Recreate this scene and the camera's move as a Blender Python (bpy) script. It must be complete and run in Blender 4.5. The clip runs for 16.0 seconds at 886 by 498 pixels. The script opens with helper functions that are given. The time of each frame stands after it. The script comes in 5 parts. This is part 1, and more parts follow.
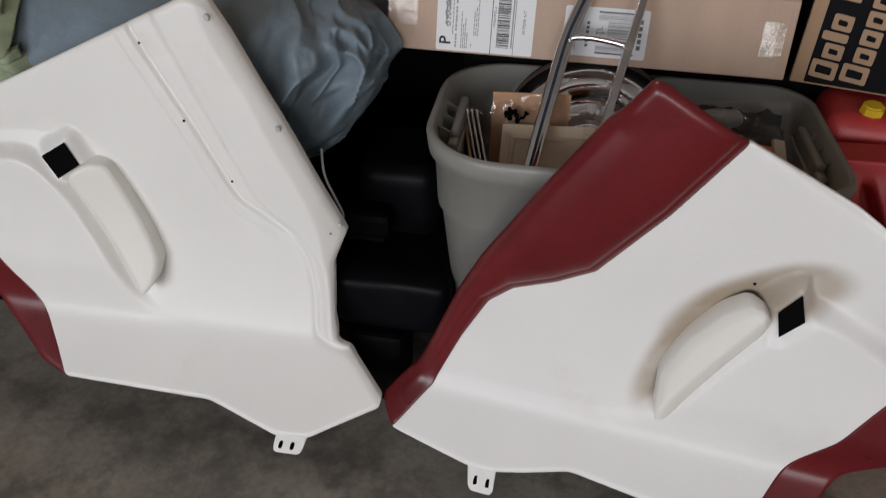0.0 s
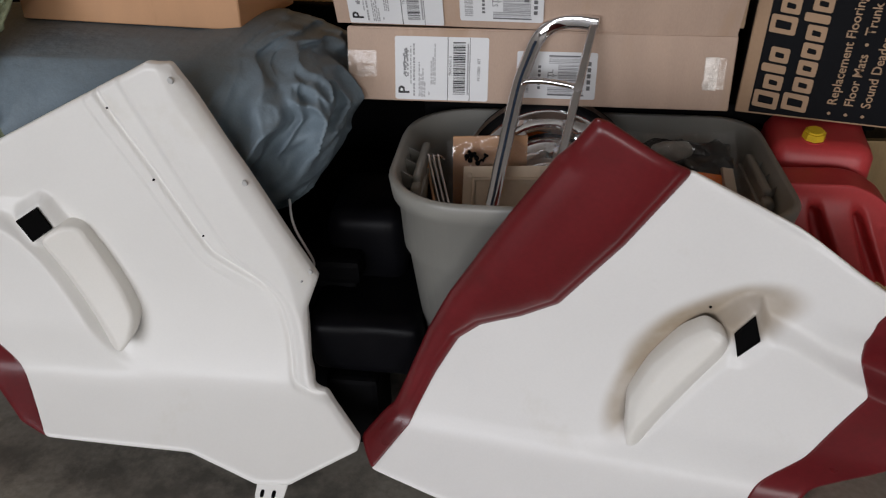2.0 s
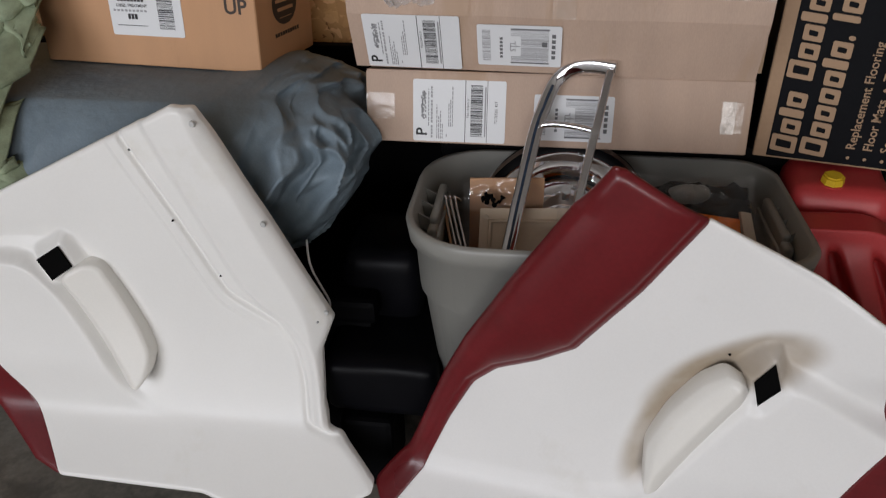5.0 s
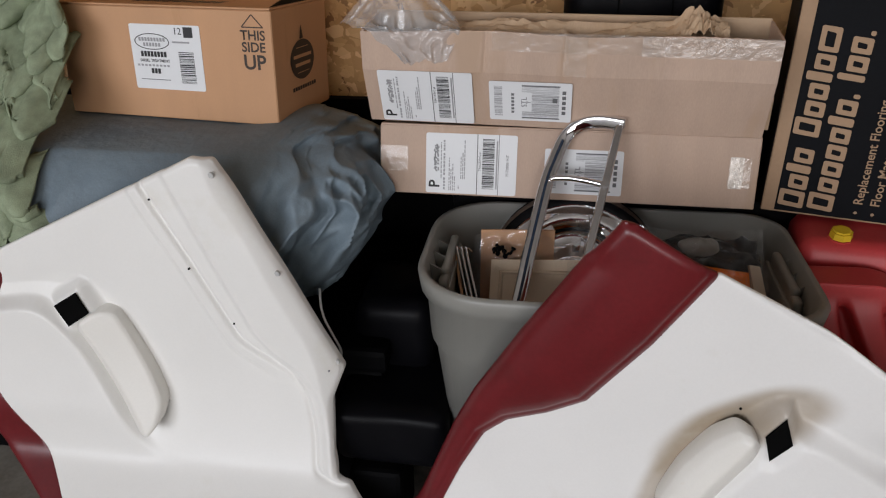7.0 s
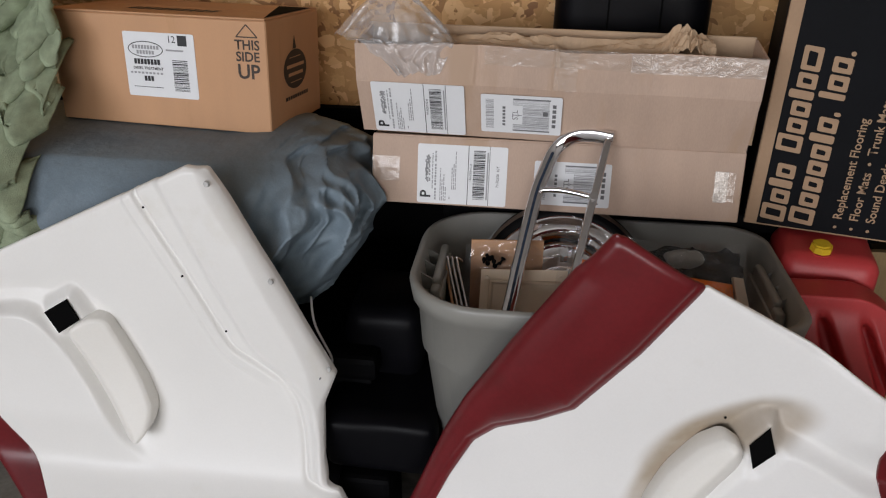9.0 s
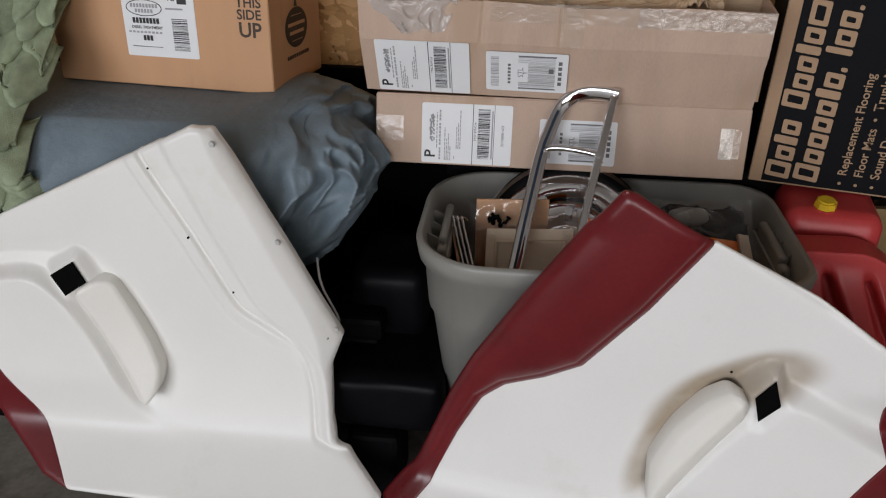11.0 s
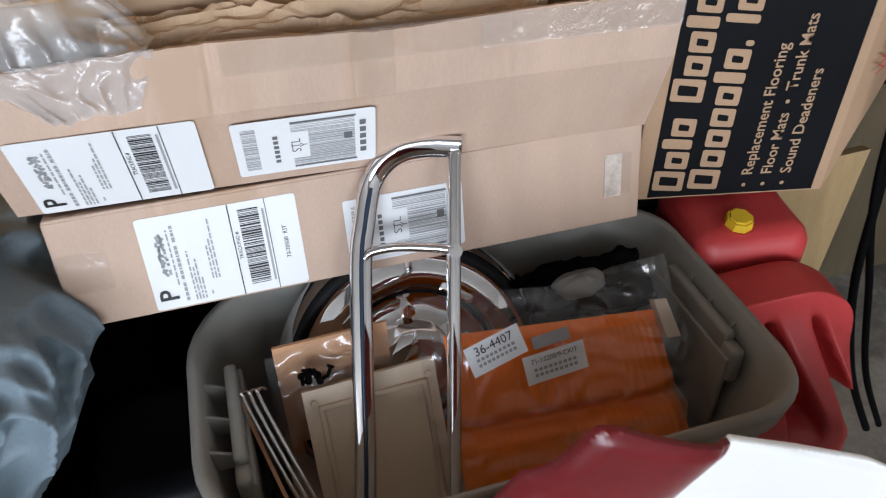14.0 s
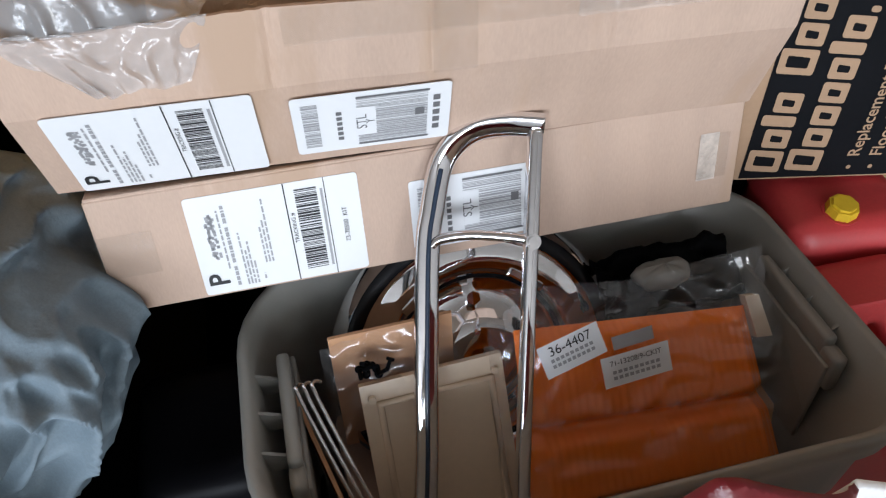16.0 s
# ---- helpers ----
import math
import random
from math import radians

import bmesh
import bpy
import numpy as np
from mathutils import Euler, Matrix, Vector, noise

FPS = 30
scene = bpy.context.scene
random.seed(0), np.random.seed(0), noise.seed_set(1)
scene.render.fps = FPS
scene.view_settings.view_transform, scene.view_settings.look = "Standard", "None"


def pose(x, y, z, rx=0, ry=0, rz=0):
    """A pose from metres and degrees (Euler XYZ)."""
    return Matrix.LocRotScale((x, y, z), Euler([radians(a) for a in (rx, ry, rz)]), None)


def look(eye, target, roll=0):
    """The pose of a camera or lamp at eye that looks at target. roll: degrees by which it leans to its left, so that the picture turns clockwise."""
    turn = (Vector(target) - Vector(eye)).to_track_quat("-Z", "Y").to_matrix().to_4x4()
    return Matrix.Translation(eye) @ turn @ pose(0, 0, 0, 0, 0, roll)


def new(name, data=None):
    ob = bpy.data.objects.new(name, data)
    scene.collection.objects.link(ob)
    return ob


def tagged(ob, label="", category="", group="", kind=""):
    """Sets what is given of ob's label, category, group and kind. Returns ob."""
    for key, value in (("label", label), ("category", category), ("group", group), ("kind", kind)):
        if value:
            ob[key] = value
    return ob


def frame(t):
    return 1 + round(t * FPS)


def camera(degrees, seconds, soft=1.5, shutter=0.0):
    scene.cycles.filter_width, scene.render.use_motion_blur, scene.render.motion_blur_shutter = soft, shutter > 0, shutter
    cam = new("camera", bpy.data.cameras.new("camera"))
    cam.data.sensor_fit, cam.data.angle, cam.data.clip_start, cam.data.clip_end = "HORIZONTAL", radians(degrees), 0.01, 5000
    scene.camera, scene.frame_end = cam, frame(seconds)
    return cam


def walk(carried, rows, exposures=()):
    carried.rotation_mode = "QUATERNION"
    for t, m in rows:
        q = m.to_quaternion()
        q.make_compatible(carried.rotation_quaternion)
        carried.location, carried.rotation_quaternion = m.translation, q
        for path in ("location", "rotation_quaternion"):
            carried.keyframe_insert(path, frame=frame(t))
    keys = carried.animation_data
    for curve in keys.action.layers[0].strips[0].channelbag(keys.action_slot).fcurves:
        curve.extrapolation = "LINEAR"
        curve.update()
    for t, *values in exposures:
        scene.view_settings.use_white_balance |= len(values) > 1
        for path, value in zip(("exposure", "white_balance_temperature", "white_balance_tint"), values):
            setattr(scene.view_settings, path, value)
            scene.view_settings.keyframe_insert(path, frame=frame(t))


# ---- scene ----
cam = camera(60.8, 16.0, soft=1.15, shutter=0.4)
PATH = [
    (0, (0.275, 0.084, 1.094), (0.053, 1.683, -0.087), 1.7),
    (0.5, (0.287, 0.086, 1.108), (0.053, 1.719, -0.023), 1.0),
    (1, (0.292, 0.076, 1.107), (0.044, 1.714, -0.013), 0.4),
    (1.5, (0.304, 0.066, 1.11), (0.066, 1.729, 0.024), -0.2),
    (2, (0.311, 0.057, 1.111), (0.113, 1.725, 0.025), -0.8),
    (2.5, (0.325, 0.054, 1.108), (0.162, 1.719, 0.012), -1.0),
    (3, (0.331, 0.048, 1.101), (0.157, 1.695, -0.021), -0.9),
    (3.5, (0.333, 0.051, 1.099), (0.133, 1.693, -0.026), -1.1),
    (4, (0.334, 0.061, 1.106), (0.148, 1.71, -0.01), -1.4),
    (4.5, (0.329, 0.072, 1.119), (0.123, 1.732, 0.023), -2.1),
    (5, (0.305, 0.068, 1.129), (0.068, 1.771, 0.109), -0.9),
    (7.5, (0.303, 0.055, 1.149), (0.018, 1.814, 0.241), -0.7),
    (8, (0.295, 0.052, 1.165), (-0.01, 1.808, 0.258), -0.4),
    (8.5, (0.284, 0.044, 1.154), (0.052, 1.82, 0.264), 0.7),
    (9, (0.285, 0.041, 1.155), (0.07, 1.817, 0.258), 0.6),
    (11.5, (0.243, 0.034, 1.146), (0.072, 1.766, 0.16), 0.4),
    (12, (0.197, 0.058, 1.172), (0.176, 1.87, 0.327), 3.5),
    (12.3, (0.177, 0.137, 1.173), (0.226, 1.942, 0.314), 2.9),
    (12.5, (0.174, 0.242, 1.168), (0.218, 2.039, 0.291), 0.5),
    (12.8, (0.178, 0.421, 1.181), (0.29, 2.161, 0.202), -3.6),
    (13, (0.189, 0.514, 1.194), (0.43, 2.183, 0.119), -2.1),
    (13.4, (0.189, 0.516, 1.185), (0.587, 2.151, 0.105), -2.9),
    (13.5, (0.194, 0.534, 1.203), (0.626, 2.115, 0.057), -1.4),
    (14, (0.207, 0.645, 1.162), (0.652, 2.143, -0.087), -1.1),
    (14.5, (0.234, 0.698, 1.151), (0.633, 2.162, -0.152), -0.8),
    (15, (0.228, 0.71, 1.153), (0.553, 2.179, -0.165), -2.3),
    (15.5, (0.221, 0.72, 1.155), (0.531, 2.177, -0.179), -2.5),
    (16, (0.194, 0.74, 1.148), (0.524, 2.167, -0.214), -1.7),
]
EXPOSURES = [(0, -0.05, 6500, 11), (3.5, -0.07, 6450, 11), (5, -0.04, 6450, 11), (7.5, 0.1, 6450, 11), (9, 0.12, 6450, 11), (11.5, 0.02, 6450, 10), (12.3, 0.25, 6400, 10), (12.6, 0.38, 6350, 10), (13, 0.95, 6100, 9), (13.5, 1.0, 5950, 8), (14, 0.85, 5900, 7), (14.5, 0.93, 5900, 7), (16, 0.93, 5900, 7)]
walk(cam, [(t, look(eye, target, roll)) for t, eye, target, roll in PATH], EXPOSURES)

# ---- light: open garage door behind the camera ----
world = bpy.data.worlds.new("world")
scene.world = world
world.use_nodes = True
wn = world.node_tree.nodes
sky = wn.new("ShaderNodeTexSky")
sky.sky_type = "NISHITA"
sky.sun_disc = False
sky.sun_elevation = radians(40)
sky.sun_rotation = radians(20)
world.node_tree.links.new(sky.outputs[0], wn["Background"].inputs[0])
wn["Background"].inputs[1].default_value = 0.06


def area(name, pose_m, sx, sy, watts, colour):
    d = bpy.data.lights.new(name, "AREA")
    d.shape, d.size, d.size_y, d.energy, d.color = "RECTANGLE", sx, sy, watts, colour
    ob = new(name, d)
    ob.matrix_world = pose_m
    return ob


area("daylight_door", look((-2.5, -5.45, 1.6), (0.1, 1.1, 0.5)), 4.4, 2.3, 235, (0.96, 0.97, 1.02))
# fill light added to brighten the fuel cans, bin and chrome
area("fill_light_side", look((1.4, -5.45, 1.25), (0.4, 1.1, 0.6)), 2.2, 2.0, 85, (1.0, 0.97, 0.95))
sun = bpy.data.lights.new("sun", "SUN")
sun.energy, sun.angle, sun.color = 3.0, radians(0.5), (1.0, 0.95, 0.88)
new("sun", sun).matrix_world = look((1.5, 6, 6), (0, 0, 0))

FLOOR = 0.03


# ---- materials ----
def mat(name, colour, rough=0.6, metal=0.0, vary=0.12, scale=6.0, fine=120.0, bump=0.0, bscale=None, stretch=(1, 1, 1), spec=0.5, wear=None, coat=0.0):
    m = bpy.data.materials.new(name)
    m.use_nodes = True
    n, k = m.node_tree.nodes, m.node_tree.links
    b = n["Principled BSDF"]
    b.inputs["Roughness"].default_value = rough
    b.inputs["Metallic"].default_value = metal
    b.inputs["Specular IOR Level"].default_value = spec
    b.inputs["Coat Weight"].default_value = coat
    co = n.new("ShaderNodeTexCoord")
    mp = n.new("ShaderNodeMapping")
    mp.inputs["Scale"].default_value = stretch
    k.new(co.outputs["Object"], mp.inputs[0])
    n1 = n.new("ShaderNodeTexNoise")
    n1.inputs["Scale"].default_value = scale
    n1.inputs["Detail"].default_value = 5
    n2 = n.new("ShaderNodeTexNoise")
    n2.inputs["Scale"].default_value = fine
    n2.inputs["Detail"].default_value = 3
    k.new(mp.outputs[0], n1.inputs[0])
    k.new(mp.outputs[0], n2.inputs[0])
    ad = n.new("ShaderNodeMath")
    ad.operation = "MULTIPLY_ADD"
    ad.inputs[1].default_value = 0.45
    k.new(n2.outputs[0], ad.inputs[0])
    k.new(n1.outputs[0], ad.inputs[2])
    rp = n.new("ShaderNodeValToRGB")
    c = Vector(colour)
    rp.color_ramp.elements[0].position, rp.color_ramp.elements[1].position = 0.45, 1.0
    rp.color_ramp.elements[0].color = (*(c * (1 - vary)), 1)
    rp.color_ramp.elements[1].color = (*[min(1, x) for x in c * (1 + vary)], 1)
    k.new(ad.outputs[0], rp.inputs[0])
    out = rp.outputs[0]
    if wear:
        n3 = n.new("ShaderNodeTexNoise")
        n3.inputs["Scale"].default_value = wear[1]
        n3.inputs["Detail"].default_value = 7
        n3.inputs["Roughness"].default_value = 0.65
        k.new(mp.outputs[0], n3.inputs[0])
        r3 = n.new("ShaderNodeValToRGB")
        r3.color_ramp.elements[0].position, r3.color_ramp.elements[1].position = wear[2], wear[2] + 0.12
        mx = n.new("ShaderNodeMix")
        mx.data_type = "RGBA"
        k.new(n3.outputs[0], r3.inputs[0])
        k.new(r3.outputs[0], mx.inputs[0])
        k.new(out, mx.inputs[6])
        mx.inputs[7].default_value = (*wear[0], 1)
        out = mx.outputs[2]
    k.new(out, b.inputs["Base Color"])
    rr = n.new("ShaderNodeMapRange")
    rr.inputs[3].default_value, rr.inputs[4].default_value = max(0.02, rough - 0.08 * (rough > 0.1)), min(1, rough + 0.08 * (rough > 0.1))
    k.new(n1.outputs[0], rr.inputs[0])
    k.new(rr.outputs[0], b.inputs["Roughness"])
    if bump:
        bp = n.new("ShaderNodeBump")
        bp.inputs["Strength"].default_value = bump
        bp.inputs["Distance"].default_value = 0.004
        if bscale:
            n4 = n.new("ShaderNodeTexNoise")
            n4.inputs["Scale"].default_value = bscale
            n4.inputs["Detail"].default_value = 4
            k.new(mp.outputs[0], n4.inputs[0])
            k.new(n4.outputs[0], bp.inputs["Height"])
        else:
            k.new(ad.outputs[0], bp.inputs["Height"])
        k.new(bp.outputs[0], b.inputs["Normal"])
    return m


def osb_material():
    m = mat("osb", (0.5, 0.3, 0.12), 0.6)
    n, k = m.node_tree.nodes, m.node_tree.links
    b = n["Principled BSDF"]
    co = n.new("ShaderNodeTexCoord")
    warp = n.new("ShaderNodeTexNoise")
    warp.inputs["Scale"].default_value = 14
    k.new(co.outputs["Object"], warp.inputs[0])
    mixv = n.new("ShaderNodeMix")
    mixv.data_type = "VECTOR"
    mixv.inputs[0].default_value = 0.06
    k.new(co.outputs["Object"], mixv.inputs[4])
    k.new(warp.outputs["Color"], mixv.inputs[5])
    cols = []
    for i, (turn, sc) in enumerate((((0, 0.5, 0), (22, 1, 60)), ((0, -0.7, 0), (48, 1, 20)), ((0, 1.35, 0), (26, 1, 70)))):
        mp = n.new("ShaderNodeMapping")
        mp.inputs["Rotation"].default_value = turn
        mp.inputs["Scale"].default_value = sc
        k.new(mixv.outputs[1], mp.inputs[0])
        v = n.new("ShaderNodeTexVoronoi")
        v.inputs["Scale"].default_value = 1.0
        k.new(mp.outputs[0], v.inputs["Vector"])
        cols.append(v)
    sel = n.new("ShaderNodeTexNoise")
    sel.inputs["Scale"].default_value = 22
    sel.inputs["Detail"].default_value = 3
    k.new(co.outputs["Object"], sel.inputs[0])
    r1 = n.new("ShaderNodeValToRGB")
    r1.color_ramp.elements[0].position, r1.color_ramp.elements[1].position = 0.47, 0.49
    k.new(sel.outputs[0], r1.inputs[0])
    r2 = n.new("ShaderNodeValToRGB")
    r2.color_ramp.elements[0].position, r2.color_ramp.elements[1].position = 0.57, 0.58
    k.new(sel.outputs[0], r2.inputs[0])
    mx1 = n.new("ShaderNodeMix")
    mx1.data_type = "RGBA"
    k.new(r1.outputs[0], mx1.inputs[0])
    k.new(cols[0].outputs["Color"], mx1.inputs[6])
    k.new(cols[1].outputs["Color"], mx1.inputs[7])
    mx2 = n.new("ShaderNodeMix")
    mx2.data_type = "RGBA"
    k.new(r2.outputs[0], mx2.inputs[0])
    k.new(mx1.outputs[2], mx2.inputs[6])
    k.new(cols[2].outputs["Color"], mx2.inputs[7])
    sep = n.new("ShaderNodeSeparateColor")
    k.new(mx2.outputs[2], sep.inputs[0])
    ramp = n.new("ShaderNodeValToRGB")
    e = ramp.color_ramp.elements
    e[0].position, e[0].color = 0.0, (0.25, 0.11, 0.035, 1)
    e[1].position, e[1].color = 1.0, (0.82, 0.52, 0.25, 1)
    for p, c in ((0.13, (0.48, 0.25, 0.085, 1)), (0.6, (0.64, 0.36, 0.14, 1))):
        x = e.new(p)
        x.color = c
    k.new(sep.outputs[0], ramp.inputs[0])
    k.new(ramp.outputs[0], b.inputs["Base Color"])
    bp = n.new("ShaderNodeBump")
    bp.inputs["Strength"].default_value = 0.35
    bp.inputs["Distance"].default_value = 0.002
    k.new(sep.outputs[1], bp.inputs["Height"])
    k.new(bp.outputs[0], b.inputs["Normal"])
    return m


def film_material(name, tint, alpha, rough, bump, bscale):
    """Thin clear plastic: mostly see-through, with gloss on its creases."""
    m = bpy.data.materials.new(name)
    m.use_nodes = True
    n, k = m.node_tree.nodes, m.node_tree.links
    n.remove(n["Principled BSDF"])
    tr = n.new("ShaderNodeBsdfTransparent")
    tr.inputs[0].default_value = (*tint, 1)
    gl = n.new("ShaderNodeBsdfGlossy")
    gl.inputs["Roughness"].default_value = rough
    df = n.new("ShaderNodeBsdfDiffuse")
    df.inputs[0].default_value = (0.75, 0.75, 0.75, 1)
    nz = n.new("ShaderNodeTexNoise")
    nz.inputs["Scale"].default_value = bscale
    nz.inputs["Detail"].default_value = 3
    co = n.new("ShaderNodeTexCoord")
    k.new(co.outputs["Object"], nz.inputs[0])
    bp = n.new("ShaderNodeBump")
    bp.inputs["Strength"].default_value = bump
    bp.inputs["Distance"].default_value = 0.01
    k.new(nz.outputs[0], bp.inputs["Height"])
    k.new(bp.outputs[0], gl.inputs["Normal"])
    face = n.new("ShaderNodeLayerWeight")
    face.inputs[0].default_value = 0.35
    k.new(bp.outputs[0], face.inputs["Normal"])
    lw = n.new("ShaderNodeMath")
    lw.operation = "POWER"
    lw.inputs[1].default_value = 2.5
    k.new(face.outputs["Facing"], lw.inputs[0])
    m1 = n.new("ShaderNodeMixShader")
    m1.inputs[0].default_value = alpha
    k.new(tr.outputs[0], m1.inputs[1])
    k.new(df.outputs[0], m1.inputs[2])
    m2 = n.new("ShaderNodeMixShader")
    bo = n.new("ShaderNodeMath")
    bo.operation = "MULTIPLY_ADD"
    bo.inputs[1].default_value, bo.inputs[2].default_value = 0.5, 0.07
    k.new(lw.outputs[0], bo.inputs[0])
    k.new(bo.outputs[0], m2.inputs[0])
    k.new(m1.outputs[0], m2.inputs[1])
    k.new(gl.outputs[0], m2.inputs[2])
    k.new(m2.outputs[0], n["Material Output"].inputs[0])
    return m


def blotched(m, centre, radii, turn, colour, amount):
    """Adds a soft patch of another colour to a material, broken up by noise."""
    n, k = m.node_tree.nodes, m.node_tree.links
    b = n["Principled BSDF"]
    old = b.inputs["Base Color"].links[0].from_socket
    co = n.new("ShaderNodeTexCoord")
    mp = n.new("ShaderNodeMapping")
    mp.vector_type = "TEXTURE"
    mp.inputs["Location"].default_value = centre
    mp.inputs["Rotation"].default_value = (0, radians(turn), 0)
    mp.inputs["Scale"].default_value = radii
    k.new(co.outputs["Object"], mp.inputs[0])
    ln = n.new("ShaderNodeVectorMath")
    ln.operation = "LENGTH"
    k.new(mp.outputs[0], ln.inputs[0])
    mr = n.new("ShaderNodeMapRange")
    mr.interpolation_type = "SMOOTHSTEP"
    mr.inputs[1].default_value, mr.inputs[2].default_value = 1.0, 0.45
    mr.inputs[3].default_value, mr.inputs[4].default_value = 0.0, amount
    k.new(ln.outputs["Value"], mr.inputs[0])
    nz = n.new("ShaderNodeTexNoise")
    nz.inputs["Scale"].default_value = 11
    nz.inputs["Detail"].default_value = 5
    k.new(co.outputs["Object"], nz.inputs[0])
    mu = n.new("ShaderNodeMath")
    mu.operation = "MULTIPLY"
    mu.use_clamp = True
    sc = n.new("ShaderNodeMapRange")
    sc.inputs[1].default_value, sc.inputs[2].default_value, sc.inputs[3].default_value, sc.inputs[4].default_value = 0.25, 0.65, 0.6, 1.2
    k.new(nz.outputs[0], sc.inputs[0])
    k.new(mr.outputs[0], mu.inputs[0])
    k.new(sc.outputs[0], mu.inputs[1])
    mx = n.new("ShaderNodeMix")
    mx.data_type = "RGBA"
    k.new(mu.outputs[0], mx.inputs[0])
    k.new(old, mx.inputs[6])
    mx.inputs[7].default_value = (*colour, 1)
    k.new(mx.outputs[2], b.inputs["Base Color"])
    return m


OSB = osb_material()
CONCRETE = mat("concrete", (0.26, 0.24, 0.205), 0.7, vary=0.4, scale=6, fine=90, bump=0.25, wear=((0.14, 0.13, 0.112), 7, 0.5))
WALLPAINT = mat("wall_paint", (0.3, 0.285, 0.27), 0.8)
WHITE = mat("white_plastic", (0.78, 0.77, 0.74), 0.38, vary=0.025, scale=5, fine=260, bump=0.02, wear=((0.72, 0.7, 0.64), 3.2, 0.62))
PATCHYWHITE = mat("patchy_white_plastic", (0.78, 0.77, 0.75), 0.4, vary=0.03, scale=5, fine=260, bump=0.02, wear=((0.72, 0.7, 0.66), 3.2, 0.62))
# soft brown patches on the panel face beside the pull handle
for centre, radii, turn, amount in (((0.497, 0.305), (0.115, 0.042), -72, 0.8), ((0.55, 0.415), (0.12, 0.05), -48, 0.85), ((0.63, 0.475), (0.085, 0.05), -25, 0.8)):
    blotched(PATCHYWHITE, (centre[0], 0.9, centre[1]), (radii[0], 1.0, radii[1]), turn, (0.36, 0.29, 0.21), amount)
CREAM = mat("cream_plastic", (0.77, 0.75, 0.70), 0.42, vary=0.03, scale=7, fine=260, bump=0.02, wear=((0.70, 0.62, 0.5), 14, 0.66))
MAROON = mat("maroon_paint", (0.125, 0.0095, 0.0125), 0.3, vary=0.25, scale=7, fine=150, bump=0.04, bscale=380, wear=((0.10, 0.010, 0.011), 6, 0.56))
BLACK = mat("black_matte", (0.003, 0.003, 0.003), 0.9, spec=0.04)
BLACKP = mat("black_plastic", (0.0025, 0.0025, 0.003), 0.6, spec=0.05)
LEATHER = mat("black_leather", (0.003, 0.003, 0.004), 0.4, spec=0.08, vary=0.2, scale=12, fine=300, bump=0.06, bscale=180)
CARD = mat("cardboard", (0.485, 0.352, 0.27), 0.7, vary=0.12, scale=4, fine=150, bump=0.25, bscale=9, stretch=(4, 1, 1), wear=((0.45, 0.315, 0.222), 2.2, 0.52))
CARD2 = mat("cardboard_warm", (0.53, 0.295, 0.155), 0.7, vary=0.06, scale=4, fine=160, bump=0.04, stretch=(5, 5, 1), wear=((0.47, 0.26, 0.125), 3, 0.62))
CARDIN = mat("cardboard_inside", (0.44, 0.31, 0.2), 0.8, vary=0.08, scale=6)
KRAFT = mat("kraft_paper", (0.46, 0.32, 0.2), 0.7, vary=0.12, scale=10, bump=0.3, bscale=60)
PAPER = mat("label_paper", (0.74, 0.75, 0.76), 0.55, vary=0.02)
STICKER = mat("pale_sticker", (0.62, 0.54, 0.48), 0.25, vary=0.3, scale=60, fine=200, bump=0.5, bscale=90)
PLY = mat("plywood", (0.36, 0.25, 0.12), 0.75, vary=0.2, scale=5, fine=90, stretch=(6, 6, 1), bump=0.1)
INK = mat("ink", (0.02, 0.02, 0.022), 0.6)
INKSOFT = mat("ink_soft", (0.13, 0.13, 0.135), 0.6)
INKGREY = mat("ink_grey", (0.33, 0.33, 0.34), 0.6)
INKBROWN = mat("ink_brown", (0.045, 0.03, 0.022), 0.65)
REDINK = mat("red_ink", (0.42, 0.05, 0.03), 0.65)
BOXBLACK = mat("printed_black", (0.006, 0.0065, 0.008), 0.62, spec=0.08, vary=0.25, scale=9, fine=200)
TAN = mat("tan_print", (0.37, 0.24, 0.145), 0.75, vary=0.1, scale=7, fine=160, bump=0.08)
TARP = mat("grey_fabric", (0.165, 0.212, 0.248), 0.6, vary=0.2, scale=6, fine=420, bump=0.6, bscale=48, spec=0.35, wear=((0.14, 0.185, 0.225), 5, 0.55))
TOWEL = mat("green_towel", (0.285, 0.335, 0.225), 0.95, spec=0.03, vary=0.3, scale=38, fine=700, bump=0.4, bscale=620)
BIN = mat("grey_bin_plastic", (0.235, 0.232, 0.212), 0.36, vary=0.05, scale=4, fine=300, bump=0.04, bscale=500)
CHROME = mat("chrome", (0.82, 0.82, 0.84), 0.06, 1.0, vary=0.02, scale=3)
GLOSSBLACK = mat("gloss_black", (0.006, 0.006, 0.007), 0.3, spec=0.2)
# colour of a reflection that is painted along the chrome channel
REFLECTBLUE = mat("painted_reflection", (0.02, 0.032, 0.055), 0.2, vary=0.2)
REDCAN = mat("red_plastic", (0.5, 0.045, 0.048), 0.42, vary=0.12, scale=6, fine=250, bump=0.05, wear=((0.34, 0.032, 0.034), 6, 0.6))
YELLOW = mat("yellow_plastic", (0.68, 0.46, 0.02), 0.45)
ORANGE = mat("orange_lens", (1.0, 0.22, 0.008), 0.3, vary=0.05, scale=5, fine=60)
PLATE = mat("clear_grey_plastic", (0.66, 0.54, 0.4), 0.25, vary=0.06)
FILM = film_material("clear_film", (0.97, 0.97, 0.97), 0.3, 0.22, 0.2, 60)
BAGFILM = film_material("bag_film", (0.98, 0.98, 0.98), 0.035, 0.12, 0.15, 9)
TAPE = film_material("clear_tape", (0.98, 0.97, 0.95), 0.04, 0.22, 0.3, 40)
